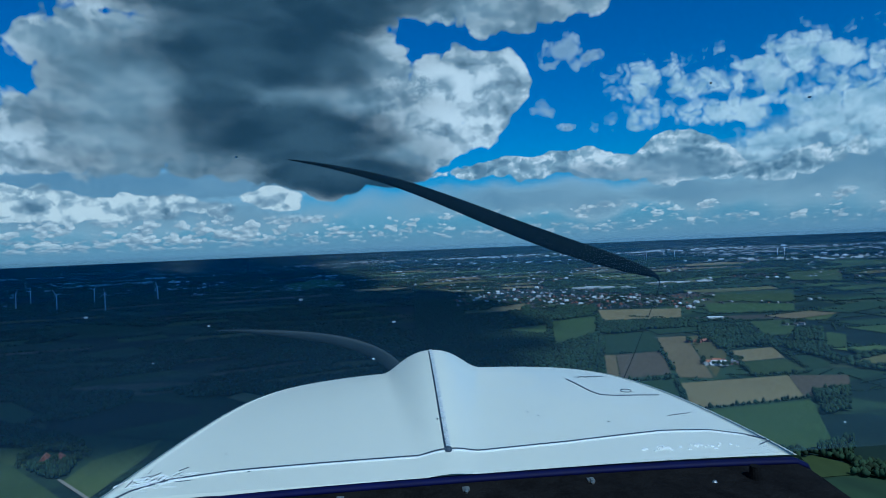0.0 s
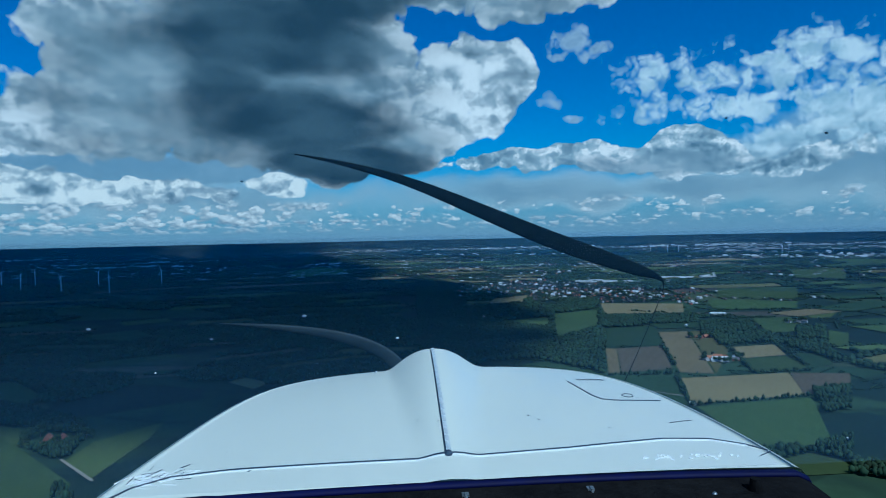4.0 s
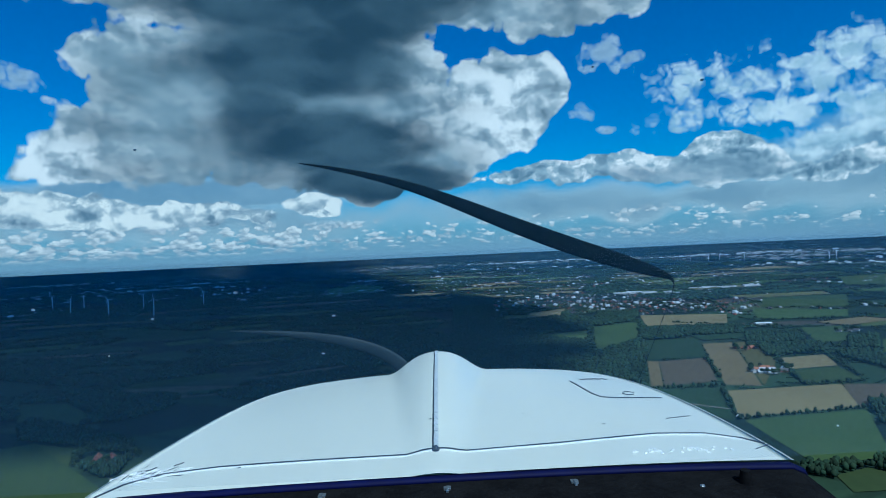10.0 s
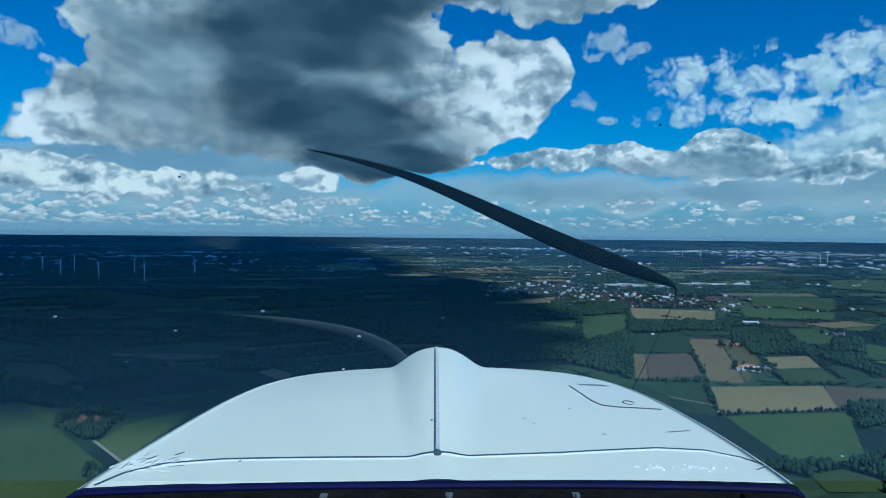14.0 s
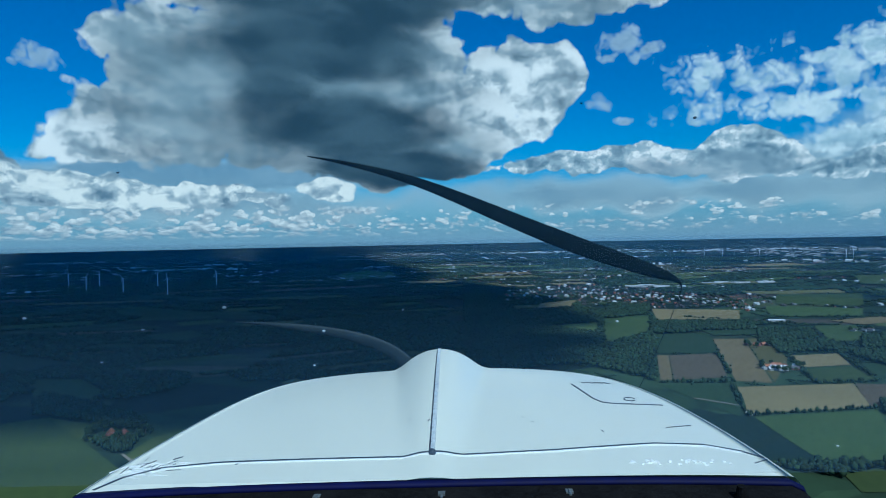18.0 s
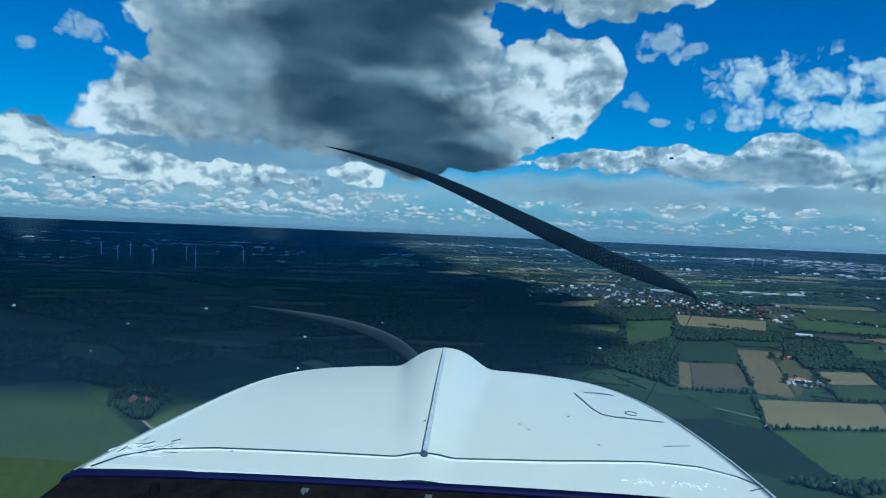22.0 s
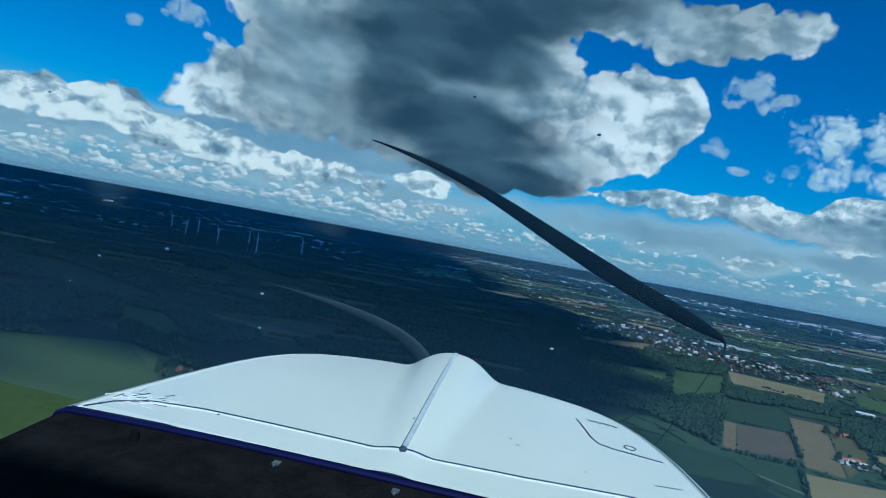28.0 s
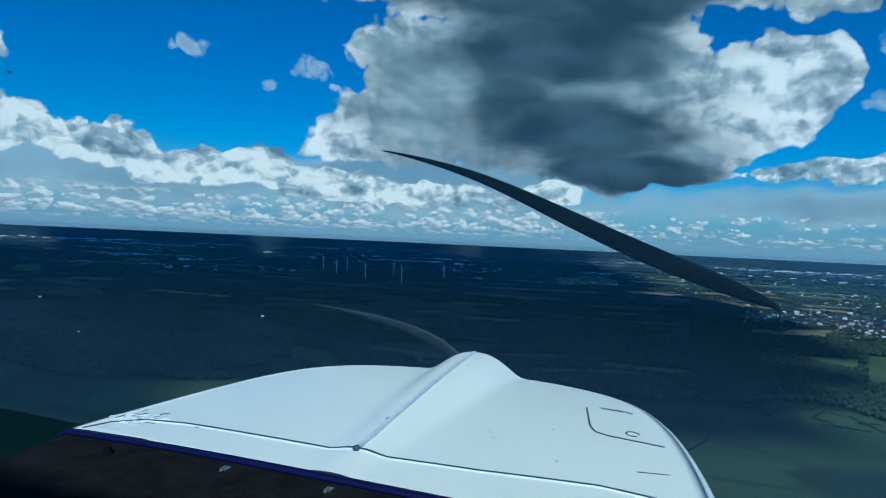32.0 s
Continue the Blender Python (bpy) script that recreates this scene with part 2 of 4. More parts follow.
    small = [(47.3, 15.6, 1.8, 0.9, 1), (40.5, 12.9, 1.2, 0.7, 0.6), (-11.6, 10.6, 1.0, 0.6, 0.8), (37.0, 14.6, 1.6, 1.2, 0.7), (-10.0, 12.0, 1.3, 1.0, 0.6), (-11.6, 16.9, 2.6, 1.2, 0.9), (-14.4, 15.6, 1.8, 0.9, 0.7)]
    out = layer(out, small, 5.0, 1.4, 0.1, 0.7, ((0.30, 0.42, 0.52), (0.48, 0.60, 0.68), (0.72, 0.82, 0.87)), 0.6, cover=0.8)

    bg = T.node("ShaderNodeBackground")
    T.put(bg.inputs[0], out)
    bg.inputs[1].default_value = 1.0
    T.put(T.node("ShaderNodeOutputWorld").inputs[0], bg.outputs[0])
    scene.world = w


make_world()
sun = new("sun", bpy.data.lights.new("sun", "SUN"))
sun.data.energy, sun.data.angle, sun.data.color = 3.8, radians(2.4), (1.0, 0.96, 0.90)
_a, _e = radians(SUN_AZ), radians(SUN_ELEV)
sun.matrix_world = look((0, 0, 900), (-math.sin(_a) * math.cos(_e), -math.cos(_a) * math.cos(_e), 900 - math.sin(_e)))


# ---------------------------------------------------------------- materials
def material(name, c1, c2, scale=5.0, rough=0.6, metal=0.0, bump=0.0, fine=6.0, coat=0.0, vary=0.0, spec=0.5, rows=0.0):
    """Two colours mixed by noise at two sizes, with relief; vary shifts the value from object to object."""
    m = bpy.data.materials.new(name)
    m.use_nodes = True
    T = Tree(m.node_tree)
    bsdf = m.node_tree.nodes["Principled BSDF"]
    at = T.node("ShaderNodeTexCoord").outputs["Object"]
    big = T.noise(at, scale, 3.0, 0.6)
    small = T.noise(at, scale * fine, 4.0, 0.6)
    f = T.step(T.math("ADD", T.math("MULTIPLY", big, 0.6), T.math("MULTIPLY", small, 0.4)), 0.32, 0.68)
    col = T.mix(f, c1, c2)
    if rows:  # tramlines and mown strips, turned a little from object to object
        turn = T.node("ShaderNodeVectorRotate")
        turn.rotation_type = "Z_AXIS"
        T.put(turn.inputs["Vector"], at)
        T.put(turn.inputs["Angle"], T.math("MULTIPLY", T.node("ShaderNodeObjectInfo").outputs["Random"], 6.0))
        wave = T.node("ShaderNodeTexWave")
        T.put(wave.inputs["Vector"], turn.outputs[0])
        for key, value in (("Scale", 0.014), ("Distortion", 1.2), ("Detail", 3.0), ("Detail Scale", 0.6)):
            wave.inputs[key].default_value = value
        blot = T.step(T.noise(at, 0.006, 5.0, 0.65), 0.38, 0.66)
        amount = T.math("MULTIPLY", T.math("ADD", T.math("MULTIPLY", wave.outputs[1], 0.5), blot), rows)
        col = T.mix(amount, col, T.mix(0.5, c1, (0.03, 0.04, 0.025)))
    if vary:
        rnd = T.node("ShaderNodeObjectInfo").outputs["Random"]
        hsv = T.node("ShaderNodeHueSaturation")
        T.put(hsv.inputs["Color"], col)
        T.put(hsv.inputs["Value"], T.math("ADD", 1.0 - vary, T.math("MULTIPLY", rnd, 2 * vary)))
        T.put(hsv.inputs["Hue"], T.math("ADD", 0.5 - vary * 0.04, T.math("MULTIPLY", rnd, vary * 0.08)))
        col = hsv.outputs[0]
    T.put(bsdf.inputs["Base Color"], col)
    T.put(bsdf.inputs["Roughness"], T.math("ADD", rough - 0.08, T.math("MULTIPLY", small, 0.16)))
    bsdf.inputs["Metallic"].default_value = metal
    bsdf.inputs["Coat Weight"].default_value = coat
    bsdf.inputs["Specular IOR Level"].default_value = spec
    if bump:
        b = T.node("ShaderNodeBump")
        b.inputs["Strength"].default_value = bump
        b.inputs["Distance"].default_value = 0.5 / scale
        T.put(b.inputs["Height"], small)
        T.put(bsdf.inputs["Normal"], b.outputs[0])
    return m


def leaf_material(name, c1, c2, scale):
    """Foliage whose value differs from clump to clump."""
    m = material(name, c1, c2, scale, 0.85, spec=0.15)
    T = Tree(m.node_tree)
    bsdf = m.node_tree.nodes["Principled BSDF"]
    old = bsdf.inputs["Base Color"].links[0].from_socket
    hsv = T.node("ShaderNodeHueSaturation")
    T.put(hsv.inputs["Color"], old)
    rnd = T.node("ShaderNodeNewGeometry").outputs["Random Per Island"]
    T.put(hsv.inputs["Value"], T.math("ADD", 0.55, T.math("MULTIPLY", rnd, 0.9)))
    T.put(hsv.inputs["Hue"], T.math("ADD", 0.485, T.math("MULTIPLY", rnd, 0.03)))
    T.put(bsdf.inputs["Base Color"], hsv.outputs[0])
    return m


def land_material():
    """Open country seen from the air: a patchwork of fields, copses and far villages."""
    m = bpy.data.materials.new("open_country")
    m.use_nodes = True
    T = Tree(m.node_tree)
    bsdf = m.node_tree.nodes["Principled BSDF"]
    plan = T.node("ShaderNodeAttribute")  # kilometres
    plan.attribute_name = "plan"
    plan = plan.outputs["Vector"]
    bend = T.vec("ADD", plan, T.vec("MULTIPLY", T.vec("SUBTRACT", T.noise(plan, 1.2, 2.0, out=1), (0.5, 0.5, 0.5)), (0.25, 0.25, 0)))
    turn = T.node("ShaderNodeMapping")
    T.put(turn.inputs["Vector"], bend)
    turn.inputs["Rotation"].default_value = (0, 0, 0.5)
    turn.inputs["Scale"].default_value = (2.6, 5.2, 1)
    cell = T.voronoi(turn.outputs[0], 1.0, "F1", "CHEBYCHEV")
    rnd = T.node("ShaderNodeSeparateColor")
    T.put(rnd.inputs[0], cell.outputs["Color"])
    ramp = T.node("ShaderNodeValToRGB")
    ramp.color_ramp.interpolation = "CONSTANT"
    stops = [(0.0, (0.016, 0.032, 0.026)), (0.34, (0.034, 0.062, 0.032)), (0.56, (0.046, 0.080, 0.040)), (0.72, (0.024, 0.046, 0.030)),
             (0.82, (0.070, 0.090, 0.048)), (0.92, (0.125, 0.112, 0.072)), (0.96, (0.075, 0.066, 0.050))]
    ramp.color_ramp.elements[0].position, ramp.color_ramp.elements[0].color = stops[0][0], (*stops[0][1], 1)
    ramp.color_ramp.elements[1].position, ramp.color_ramp.elements[1].color = stops[1][0], (*stops[1][1], 1)
    for p, c in stops[2:]:
        ramp.color_ramp.elements.new(p).color = (*c, 1)
    T.put(ramp.inputs[0], rnd.outputs[0])
    edge = T.voronoi(turn.outputs[0], 1.0, "DISTANCE_TO_EDGE")
    hedge = T.step(edge.outputs["Distance"], 0.05, 0.02)
    col = T.mix(T.math("MULTIPLY", hedge, 0.6), ramp.outputs[0], (0.016, 0.028, 0.016))
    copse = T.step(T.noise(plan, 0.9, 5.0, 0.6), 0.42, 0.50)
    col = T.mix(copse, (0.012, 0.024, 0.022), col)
    grain = T.noise(plan, 22.0, 6.0, 0.7)
    col = T.mix(T.math("MULTIPLY", T.step(grain, 0.35, 0.65), 0.35), col, (0.020, 0.034, 0.018))
    far = T.vec("LENGTH", plan)
    # pale roofs of villages far away
    speck = T.voronoi(plan, 6.0)
    town = T.math("MULTIPLY", T.step(speck.outputs["Distance"], 0.30, 0.18), T.step(T.noise(plan, 0.35, 3.0), 0.52, 0.62))
    col = T.mix(T.math("MULTIPLY", T.math("MULTIPLY", town, T.step(far, 5.5, 9.0)), 0.8), col, (0.32, 0.36, 0.38))
    rows = T.voronoi(T.vec("MULTIPLY", plan, (1.0, 0.6, 1.0)), 1.6)
    patch = T.math("MULTIPLY", T.step(rows.outputs["Distance"], 0.36, 0.20), T.step(T.noise(plan, 0.16, 3.0), 0.46, 0.58))
    col = T.mix(T.math("MULTIPLY", T.math("MULTIPLY", patch, T.step(far, 8.0, 11.0)), 0.30), col, (0.34, 0.36, 0.34))
    # haze of distance painted in: between narrow fields, long strips turn darker and bluer
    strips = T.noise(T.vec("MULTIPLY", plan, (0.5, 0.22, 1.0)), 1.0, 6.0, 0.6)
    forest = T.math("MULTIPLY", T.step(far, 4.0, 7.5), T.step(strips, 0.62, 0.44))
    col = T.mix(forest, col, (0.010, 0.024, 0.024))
    hamlet = T.voronoi(T.vec("MULTIPLY", plan, (1.0, 0.45, 1.0)), 2.4)
    pale = T.math("MULTIPLY", T.step(hamlet.outputs["Distance"], 0.26, 0.12), T.step(T.noise(plan, 0.22, 4.0, 0.6), 0.50, 0.60))
    col = T.mix(T.math("MULTIPLY", T.math("MULTIPLY", pale, T.step(far, 7.0, 10.0)), 0.7), col, (0.42, 0.46, 0.46))
    T.put(bsdf.inputs["Base Color"], col)
    bsdf.inputs["Roughness"].default_value = 0.95
    bsdf.inputs["Specular IOR Level"].default_value = 0.1
    return m


M = {
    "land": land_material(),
    "green": material("meadow_grass", (0.048, 0.078, 0.026), (0.070, 0.104, 0.036), 0.012, 0.95, spec=0.1, vary=0.18, rows=0.32),
    "deep": material("deep_green_crop", (0.027, 0.055, 0.026), (0.042, 0.074, 0.033), 0.012, 0.95, spec=0.1, vary=0.18, rows=0.32),
    "lime": material("fresh_grass", (0.078, 0.112, 0.036), (0.108, 0.140, 0.048), 0.012, 0.95, spec=0.1, vary=0.18, rows=0.32),
    "olive": material("dry_grass", (0.105, 0.105, 0.038), (0.145, 0.134, 0.056), 0.012, 0.95, spec=0.1, vary=0.15, rows=0.35),
    "tan": material("stubble_field", (0.185, 0.150, 0.074), (0.240, 0.200, 0.105), 0.012, 0.95, spec=0.1, vary=0.18, rows=0.32),
    "brown": material("ploughed_soil", (0.095, 0.078, 0.052), (0.130, 0.104, 0.068), 0.012, 0.95, spec=0.1, vary=0.15, rows=0.35),
    "track": material("sandy_track", (0.22, 0.20, 0.16), (0.30, 0.27, 0.22), 0.05, 0.95),
    "asphalt": material("asphalt", (0.05, 0.05, 0.052), (0.075, 0.075, 0.078), 0.05, 0.9),
    "woods": leaf_material("woodland_leaves", (0.016, 0.034, 0.018), (0.032, 0.054, 0.026), 0.01),
    "leaves": leaf_material("tree_leaves", (0.022, 0.040, 0.014), (0.040, 0.065, 0.022), 0.3),
    "bark": material("bark", (0.05, 0.04, 0.03), (0.09, 0.07, 0.05), 2.0, 0.9, bump=0.4),
    "white_wall": material("white_render_wall", (0.34, 0.34, 0.335), (0.46, 0.46, 0.45), 0.4, 0.85, vary=0.1),
    "brick": material("red_brick_wall", (0.22, 0.085, 0.055), (0.30, 0.12, 0.075), 0.6, 0.9, vary=0.15),
    "red_roof": material("orange_roof_tiles", (0.23, 0.085, 0.050), (0.33, 0.13, 0.075), 0.4, 0.8, vary=0.25),
    "dark_roof": material("dark_roof_tiles", (0.055, 0.055, 0.06), (0.10, 0.095, 0.095), 0.4, 0.7, vary=0.25),
    "pale_roof": material("pale_metal_roof", (0.52, 0.55, 0.56), (0.68, 0.70, 0.71), 0.1, 0.5, vary=0.2),
    "glass": material("window_glass_dark", (0.03, 0.04, 0.05), (0.05, 0.06, 0.07), 1.0, 0.1),
    "turbine": material("turbine_white", (0.70, 0.71, 0.72), (0.80, 0.81, 0.81), 0.1, 0.45),
    "cowl": material("white_cowl_paint", (0.79, 0.815, 0.715), (0.82, 0.845, 0.745), 2.0, 0.32, fine=5.0, coat=0.25),
    "seam": material("dark_seam", (0.02, 0.03, 0.05), (0.05, 0.07, 0.10), 20.0, 0.6),
    "hinge": material("painted_hinge", (0.50, 0.56, 0.60), (0.68, 0.72, 0.74), 30.0, 0.4, bump=0.2),
    "blue": material("navy_blue_trim", (0.002, 0.003, 0.035), (0.003, 0.005, 0.06), 10.0, 0.65, spec=0.15),
    "black": material("black_glareshield", (0.006, 0.006, 0.007), (0.014, 0.014, 0.015), 25.0, 0.9, bump=0.3, spec=0.03),
    "steel": material("worn_steel", (0.28, 0.30, 0.32), (0.45, 0.47, 0.48), 60.0, 0.4, metal=0.8),
    "prop": material("black_propeller_paint", (0.004, 0.010, 0.013), (0.008, 0.016, 0.020), 6.0, 0.75, spec=0.06),
    # lighter copy of the propeller paint: sunlight on the second blade painted in
    "sunlit_prop": material("sunlit_grey_propeller_paint", (0.012, 0.022, 0.027), (0.026, 0.038, 0.044), 9.0, 0.6, spec=0.2),
    "scratch": material("scratch_highlight_white", (0.82, 0.85, 0.87), (0.90, 0.92, 0.93), 40.0, 0.5),
    "cloud": material("shade_cloud_white", (0.80, 0.81, 0.82), (0.88, 0.89, 0.90), 0.004, 1.0, spec=0.0),
}


# ---------------------------------------------------------------- builders
def link_mesh(name, verts, faces, mat, parent=None, smooth=False):
    me = bpy.data.meshes.new(name)
    me.from_pydata([tuple(v) for v in verts], [], [tuple(f) for f in faces])
    me.materials.append(mat)
    if smooth:
        me.polygons.foreach_set("use_smooth", [True] * len(me.polygons))
    me.update()
    ob = new(name, me)
    if parent is not None:
        ob.parent = parent
    return ob


def part(name, bm, mat, parent, label="", smooth=False):
    me = bpy.data.meshes.new(name)
    bmesh.ops.recalc_face_normals(bm, faces=bm.faces[:])
    if smooth:
        for f in bm.faces:
            f.smooth = True
    bm.to_mesh(me)
    bm.free()
    me.materials.append(mat)
    ob = new(name, me)
    if parent is not None:
        ob.parent = parent
    if label:
        ob["label"] = label
    return ob


def box(x0, x1, y0, y1, z0, z1, bm=None):
    bm = bm or bmesh.new()
    m = Matrix.Translation(((x0 + x1) / 2, (y0 + y1) / 2, (z0 + z1) / 2)) @ Matrix.Diagonal((x1 - x0, y1 - y0, z1 - z0, 1))
    bmesh.ops.create_cube(bm, size=1.0, matrix=m)
    return bm


def thing(name, m, label, category, group="", kind=""):
    ob = new(name)
    ob.empty_display_size = 0.3
    ob.matrix_world = m
    return tagged(ob, label, category, group, kind)


# The land lies flat for 2.5 km; past that its far reaches rise and close in, each place keeping its bearing and its
# height under the horizon, so that the whole of it lies within five kilometres.
NEAR, REACH, FARTHEST = 2500.0, 2300.0, 60000.0


def warp(X, Y, h=0.0):
    """The place of a point of the plan, h metres over the ground, and the size of things there."""
    D = math.hypot(X, Y)
    if D <= NEAR:
        return X, Y, h, 1.0
    k = (NEAR + REACH * (1 - math.exp(-(D - NEAR) / REACH))) / D
    return X * k, Y * k, HEIGHT * (1 - k) + h * k, k


def inside(p, poly):
    x, y = p
    hit = False
    for i in range(len(poly)):
        (x1, y1), (x2, y2) = poly[i - 1], poly[i]
        if (y1 > y) != (y2 > y) and x < (x2 - x1) * (y - y1) / (y2 - y1) + x1:
            hit = not hit
    return hit


# ---------------------------------------------------------------- haze and ground
def make_haze():
    """Stand-in for haze over the far plain: added see-through sheets tinted blue, one behind the other."""
    m = bpy.data.materials.new("haze_tint")
    m.use_nodes = True
    T = Tree(m.node_tree)
    m.node_tree.nodes.clear()
    z = T.node("ShaderNodeSeparateXYZ")
    T.put(z.inputs[0], T.node("ShaderNodeTexCoord").outputs["Object"])
    air, back = T.node("ShaderNodeBsdfTranslucent"), T.node("ShaderNodeBsdfDiffuse")
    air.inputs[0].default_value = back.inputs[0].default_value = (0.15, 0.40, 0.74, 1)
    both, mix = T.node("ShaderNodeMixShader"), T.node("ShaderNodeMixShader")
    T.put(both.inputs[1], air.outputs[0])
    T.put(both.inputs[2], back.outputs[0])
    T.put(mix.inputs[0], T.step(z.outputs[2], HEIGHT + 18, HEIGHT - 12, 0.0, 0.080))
    T.put(mix.inputs[1], T.node("ShaderNodeBsdfTransparent").outputs[0])
    T.put(mix.inputs[2], both.outputs[0])
    T.put(T.node("ShaderNodeOutputMaterial").inputs[0], mix.outputs[0])
    haze = thing("haze", Matrix.Identity(4), "added blue tinted sheets that imitate haze over the far plain", "haze", kind="stuff")
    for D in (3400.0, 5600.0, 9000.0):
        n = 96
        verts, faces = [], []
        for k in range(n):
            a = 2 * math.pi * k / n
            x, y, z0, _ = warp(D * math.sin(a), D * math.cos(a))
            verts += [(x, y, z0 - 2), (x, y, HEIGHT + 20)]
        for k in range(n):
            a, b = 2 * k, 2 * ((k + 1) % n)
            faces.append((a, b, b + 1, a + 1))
        link_mesh("haze_sheet", verts, faces, m, haze)


def make_ground():
    radii = [0.0, 120, 240, 360, 480, 600]
    while radii[-1] < FARTHEST:
        radii.append(min(FARTHEST, radii[-1] * 1.055))
    n = 180
    verts, plan, faces = [(0, 0, 0)], [(0, 0, 0)], []
    for r in radii[1:]:
        for k in range(n):
            a = 2 * math.pi * k / n
            X, Y = r * math.sin(a), r * math.cos(a)
            verts.append(warp(X, Y)[:3])
            plan.append((X / 1000, Y / 1000, 0))
    for k in range(n):
        faces.append((0, 1 + (k + 1) % n, 1 + k))
    for j in range(len(radii) - 2):
        for k in range(n):
            a, b = 1 + j * n + k, 1 + j * n + (k + 1) % n
            faces.append((a, b, b + n, a + n))
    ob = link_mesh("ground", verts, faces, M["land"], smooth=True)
    attr = ob.data.attributes.new("plan", "FLOAT_VECTOR", "POINT")
    attr.data.foreach_set("vector", [c for p in plan for c in p])
    return tagged(ob, "flat farmland with patchwork fields, copses and far villages", "ground", kind="structure")


make_ground()
make_haze()


# ---------------------------------------------------------------- the aeroplane
CENTRE = -0.0135  # the cowl's middle line lies a little off the lens


def half_width(s, side):
    w = 0.552 * max(0.0, 1 - s ** 1.75) ** 0.25
    return w * (1 - (0.05 if side < 0 else 0.02) * math.sin(math.pi * min(1, s * 1.05)))


Y_REAR, LENGTH = 0.925, 0.695


def deck(x, y):
    """Height of the cowl's top over its plan."""
    s = (y - Y_REAR) / LENGTH
    w = max(half_width(min(max(s, 0), 0.97), x), 0.2)
    z = -0.3415 + 0.046 * s - 0.022 * max(0, s) ** 4 - 0.010 * min(1.2, abs(x) / w) ** 3 + 0.004 * x / 0.5
    bw = 0.035 + 0.085 * min(1, max(0, s)) ** 0.9
    if abs(x) < bw:
        z += (0.003 + 0.050 * min(1.02, max(0, s)) ** 1.1) * (1 - abs(x / bw) ** 2.3) ** 1.5
    return z


def deck_point(x, y, lift=0.0):
    return (x + CENTRE, y, deck(x, y) + lift)


def make_cowl():
    plane = thing("aircraft_nose", AIRCRAFT, "white painted nose cowl of a light aeroplane with dark seams", "aircraft")
    ns, nu, r = 70, 61, 0.035
    verts, faces = [], []
    rows = []
    for i in range(ns + 1):
        k = i / ns
        s = (1 - (1 - k) ** 2.2) * 0.9995
        y = Y_REAR + LENGTH * s
        row = []
        for j in range(nu):
            u = -1 + 2 * j / (nu - 1)
            x = u * max(half_width(s, u) - r * 0.6, 0.002)
            row.append(len(verts))
            verts.append(deck_point(x, y - r * 0.6 * s ** 3))
        rows.append(row)
    for a, b in zip(rows, rows[1:]):
        for j in range(nu - 1):
            faces.append((a[j], a[j + 1], b[j + 1], b[j]))
    rim = [row[0] for row in rows] + [row[-1] for row in reversed(rows)]
    pts = [Vector(verts[i]) for i in rim]
    outs = []
    for i, p in enumerate(pts):
        q = pts[min(i + 1, len(pts) - 1)] - pts[max(i - 1, 0)]
        o = Vector((-q.y, q.x, 0))
        outs.append(o.normalized() if o.length > 1e-6 else Vector((0, 1, 0)))
    last = rim
    for k in range(1, 9):
        a = min(k, 6) / 6 * math.pi / 2
        drop = r * (1 - math.cos(a)) + (0.0 if k <= 6 else (k - 6) * 0.22)
        ring = []
        for p, o in zip(pts, outs):
            ring.append(len(verts))
            verts.append(tuple(p + o * r * 0.6 * math.sin(a) - Vector((0, 0, drop))))
        for i in range(len(ring) - 1):
            faces.append((last[i], ring[i], ring[i + 1], last[i + 1]))
        last = ring
    body = link_mesh("cowl", verts, faces, M["cowl"], plane, smooth=True)
    body["label"] = "glossy white curved cowl"

    def strip(name, path, width, mat, lift=0.0015, label=""):
        """A narrow raised strip that follows the cowl along a path in its plan."""
        fine = []
        for (x0, y0), (x1, y1) in zip(path, path[1:]):
            n = max(2, int(math.hypot(x1 - x0, y1 - y0) / 0.012))
            fine += [(x0 + (x1 - x0) * k / n, y0 + (y1 - y0) * k / n) for k in range(n)]
        fine.append(path[-1])
        vs, fs = [], []
        for i, (x, y) in enumerate(fine):
            xa, ya = fine[max(0, i - 1)]
            xb, yb = fine[min(len(fine) - 1, i + 1)]
            d = math.hypot(xb - xa, yb - ya)
            nx, ny = -(yb - ya) / d * width / 2, (xb - xa) / d * width / 2
            vs += [deck_point(x + nx, y + ny, -0.002), deck_point(x + nx * 0.7, y + ny * 0.7, lift), deck_point(x - nx * 0.7, y - ny * 0.7, lift), deck_point(x - nx, y - ny, -0.002)]
        for i in range(len(fine) - 1):
            for k in range(3):
                fs.append((4 * i + k, 4 * i + k + 1, 4 * i + k + 5, 4 * i + k + 4))
        ob = link_mesh(name, vs, fs, mat, plane)
        if label:
            ob["label"] = label
        return ob

    # panel seam across the cowl in front of the windscreen
    strip("panel_seam", [(-0.515, 0.935), (-0.49, 0.975), (-0.44, 1.003), (-0.35, 1.012), (0.0, 1.008)], 0.0055, M["seam"], 0.0012, "dark panel seam")
    strip("panel_seam", [(0.0, 1.008), (0.2, 1.022), (0.37, 1.045), (0.45, 1.04), (0.50, 1.015), (0.525, 0.99)], 0.0045, M["seam"], 0.0012, "dark panel seam")
    # pale strips that paint the highlights beside the seams
    strip("seam_highlight", [(-0.44, 0.997), (-0.35, 1.006), (0.0, 1.002)], 0.003, M["scratch"], 0.0016, "pale strip painted as the highlight beside a seam")
    strip("seam_highlight", [(0.0, 1.002), (0.2, 1.016), (0.37, 1.039), (0.45, 1.034), (0.50, 1.009)], 0.003, M["scratch"], 0.0016, "pale strip painted as the highlight beside a seam")
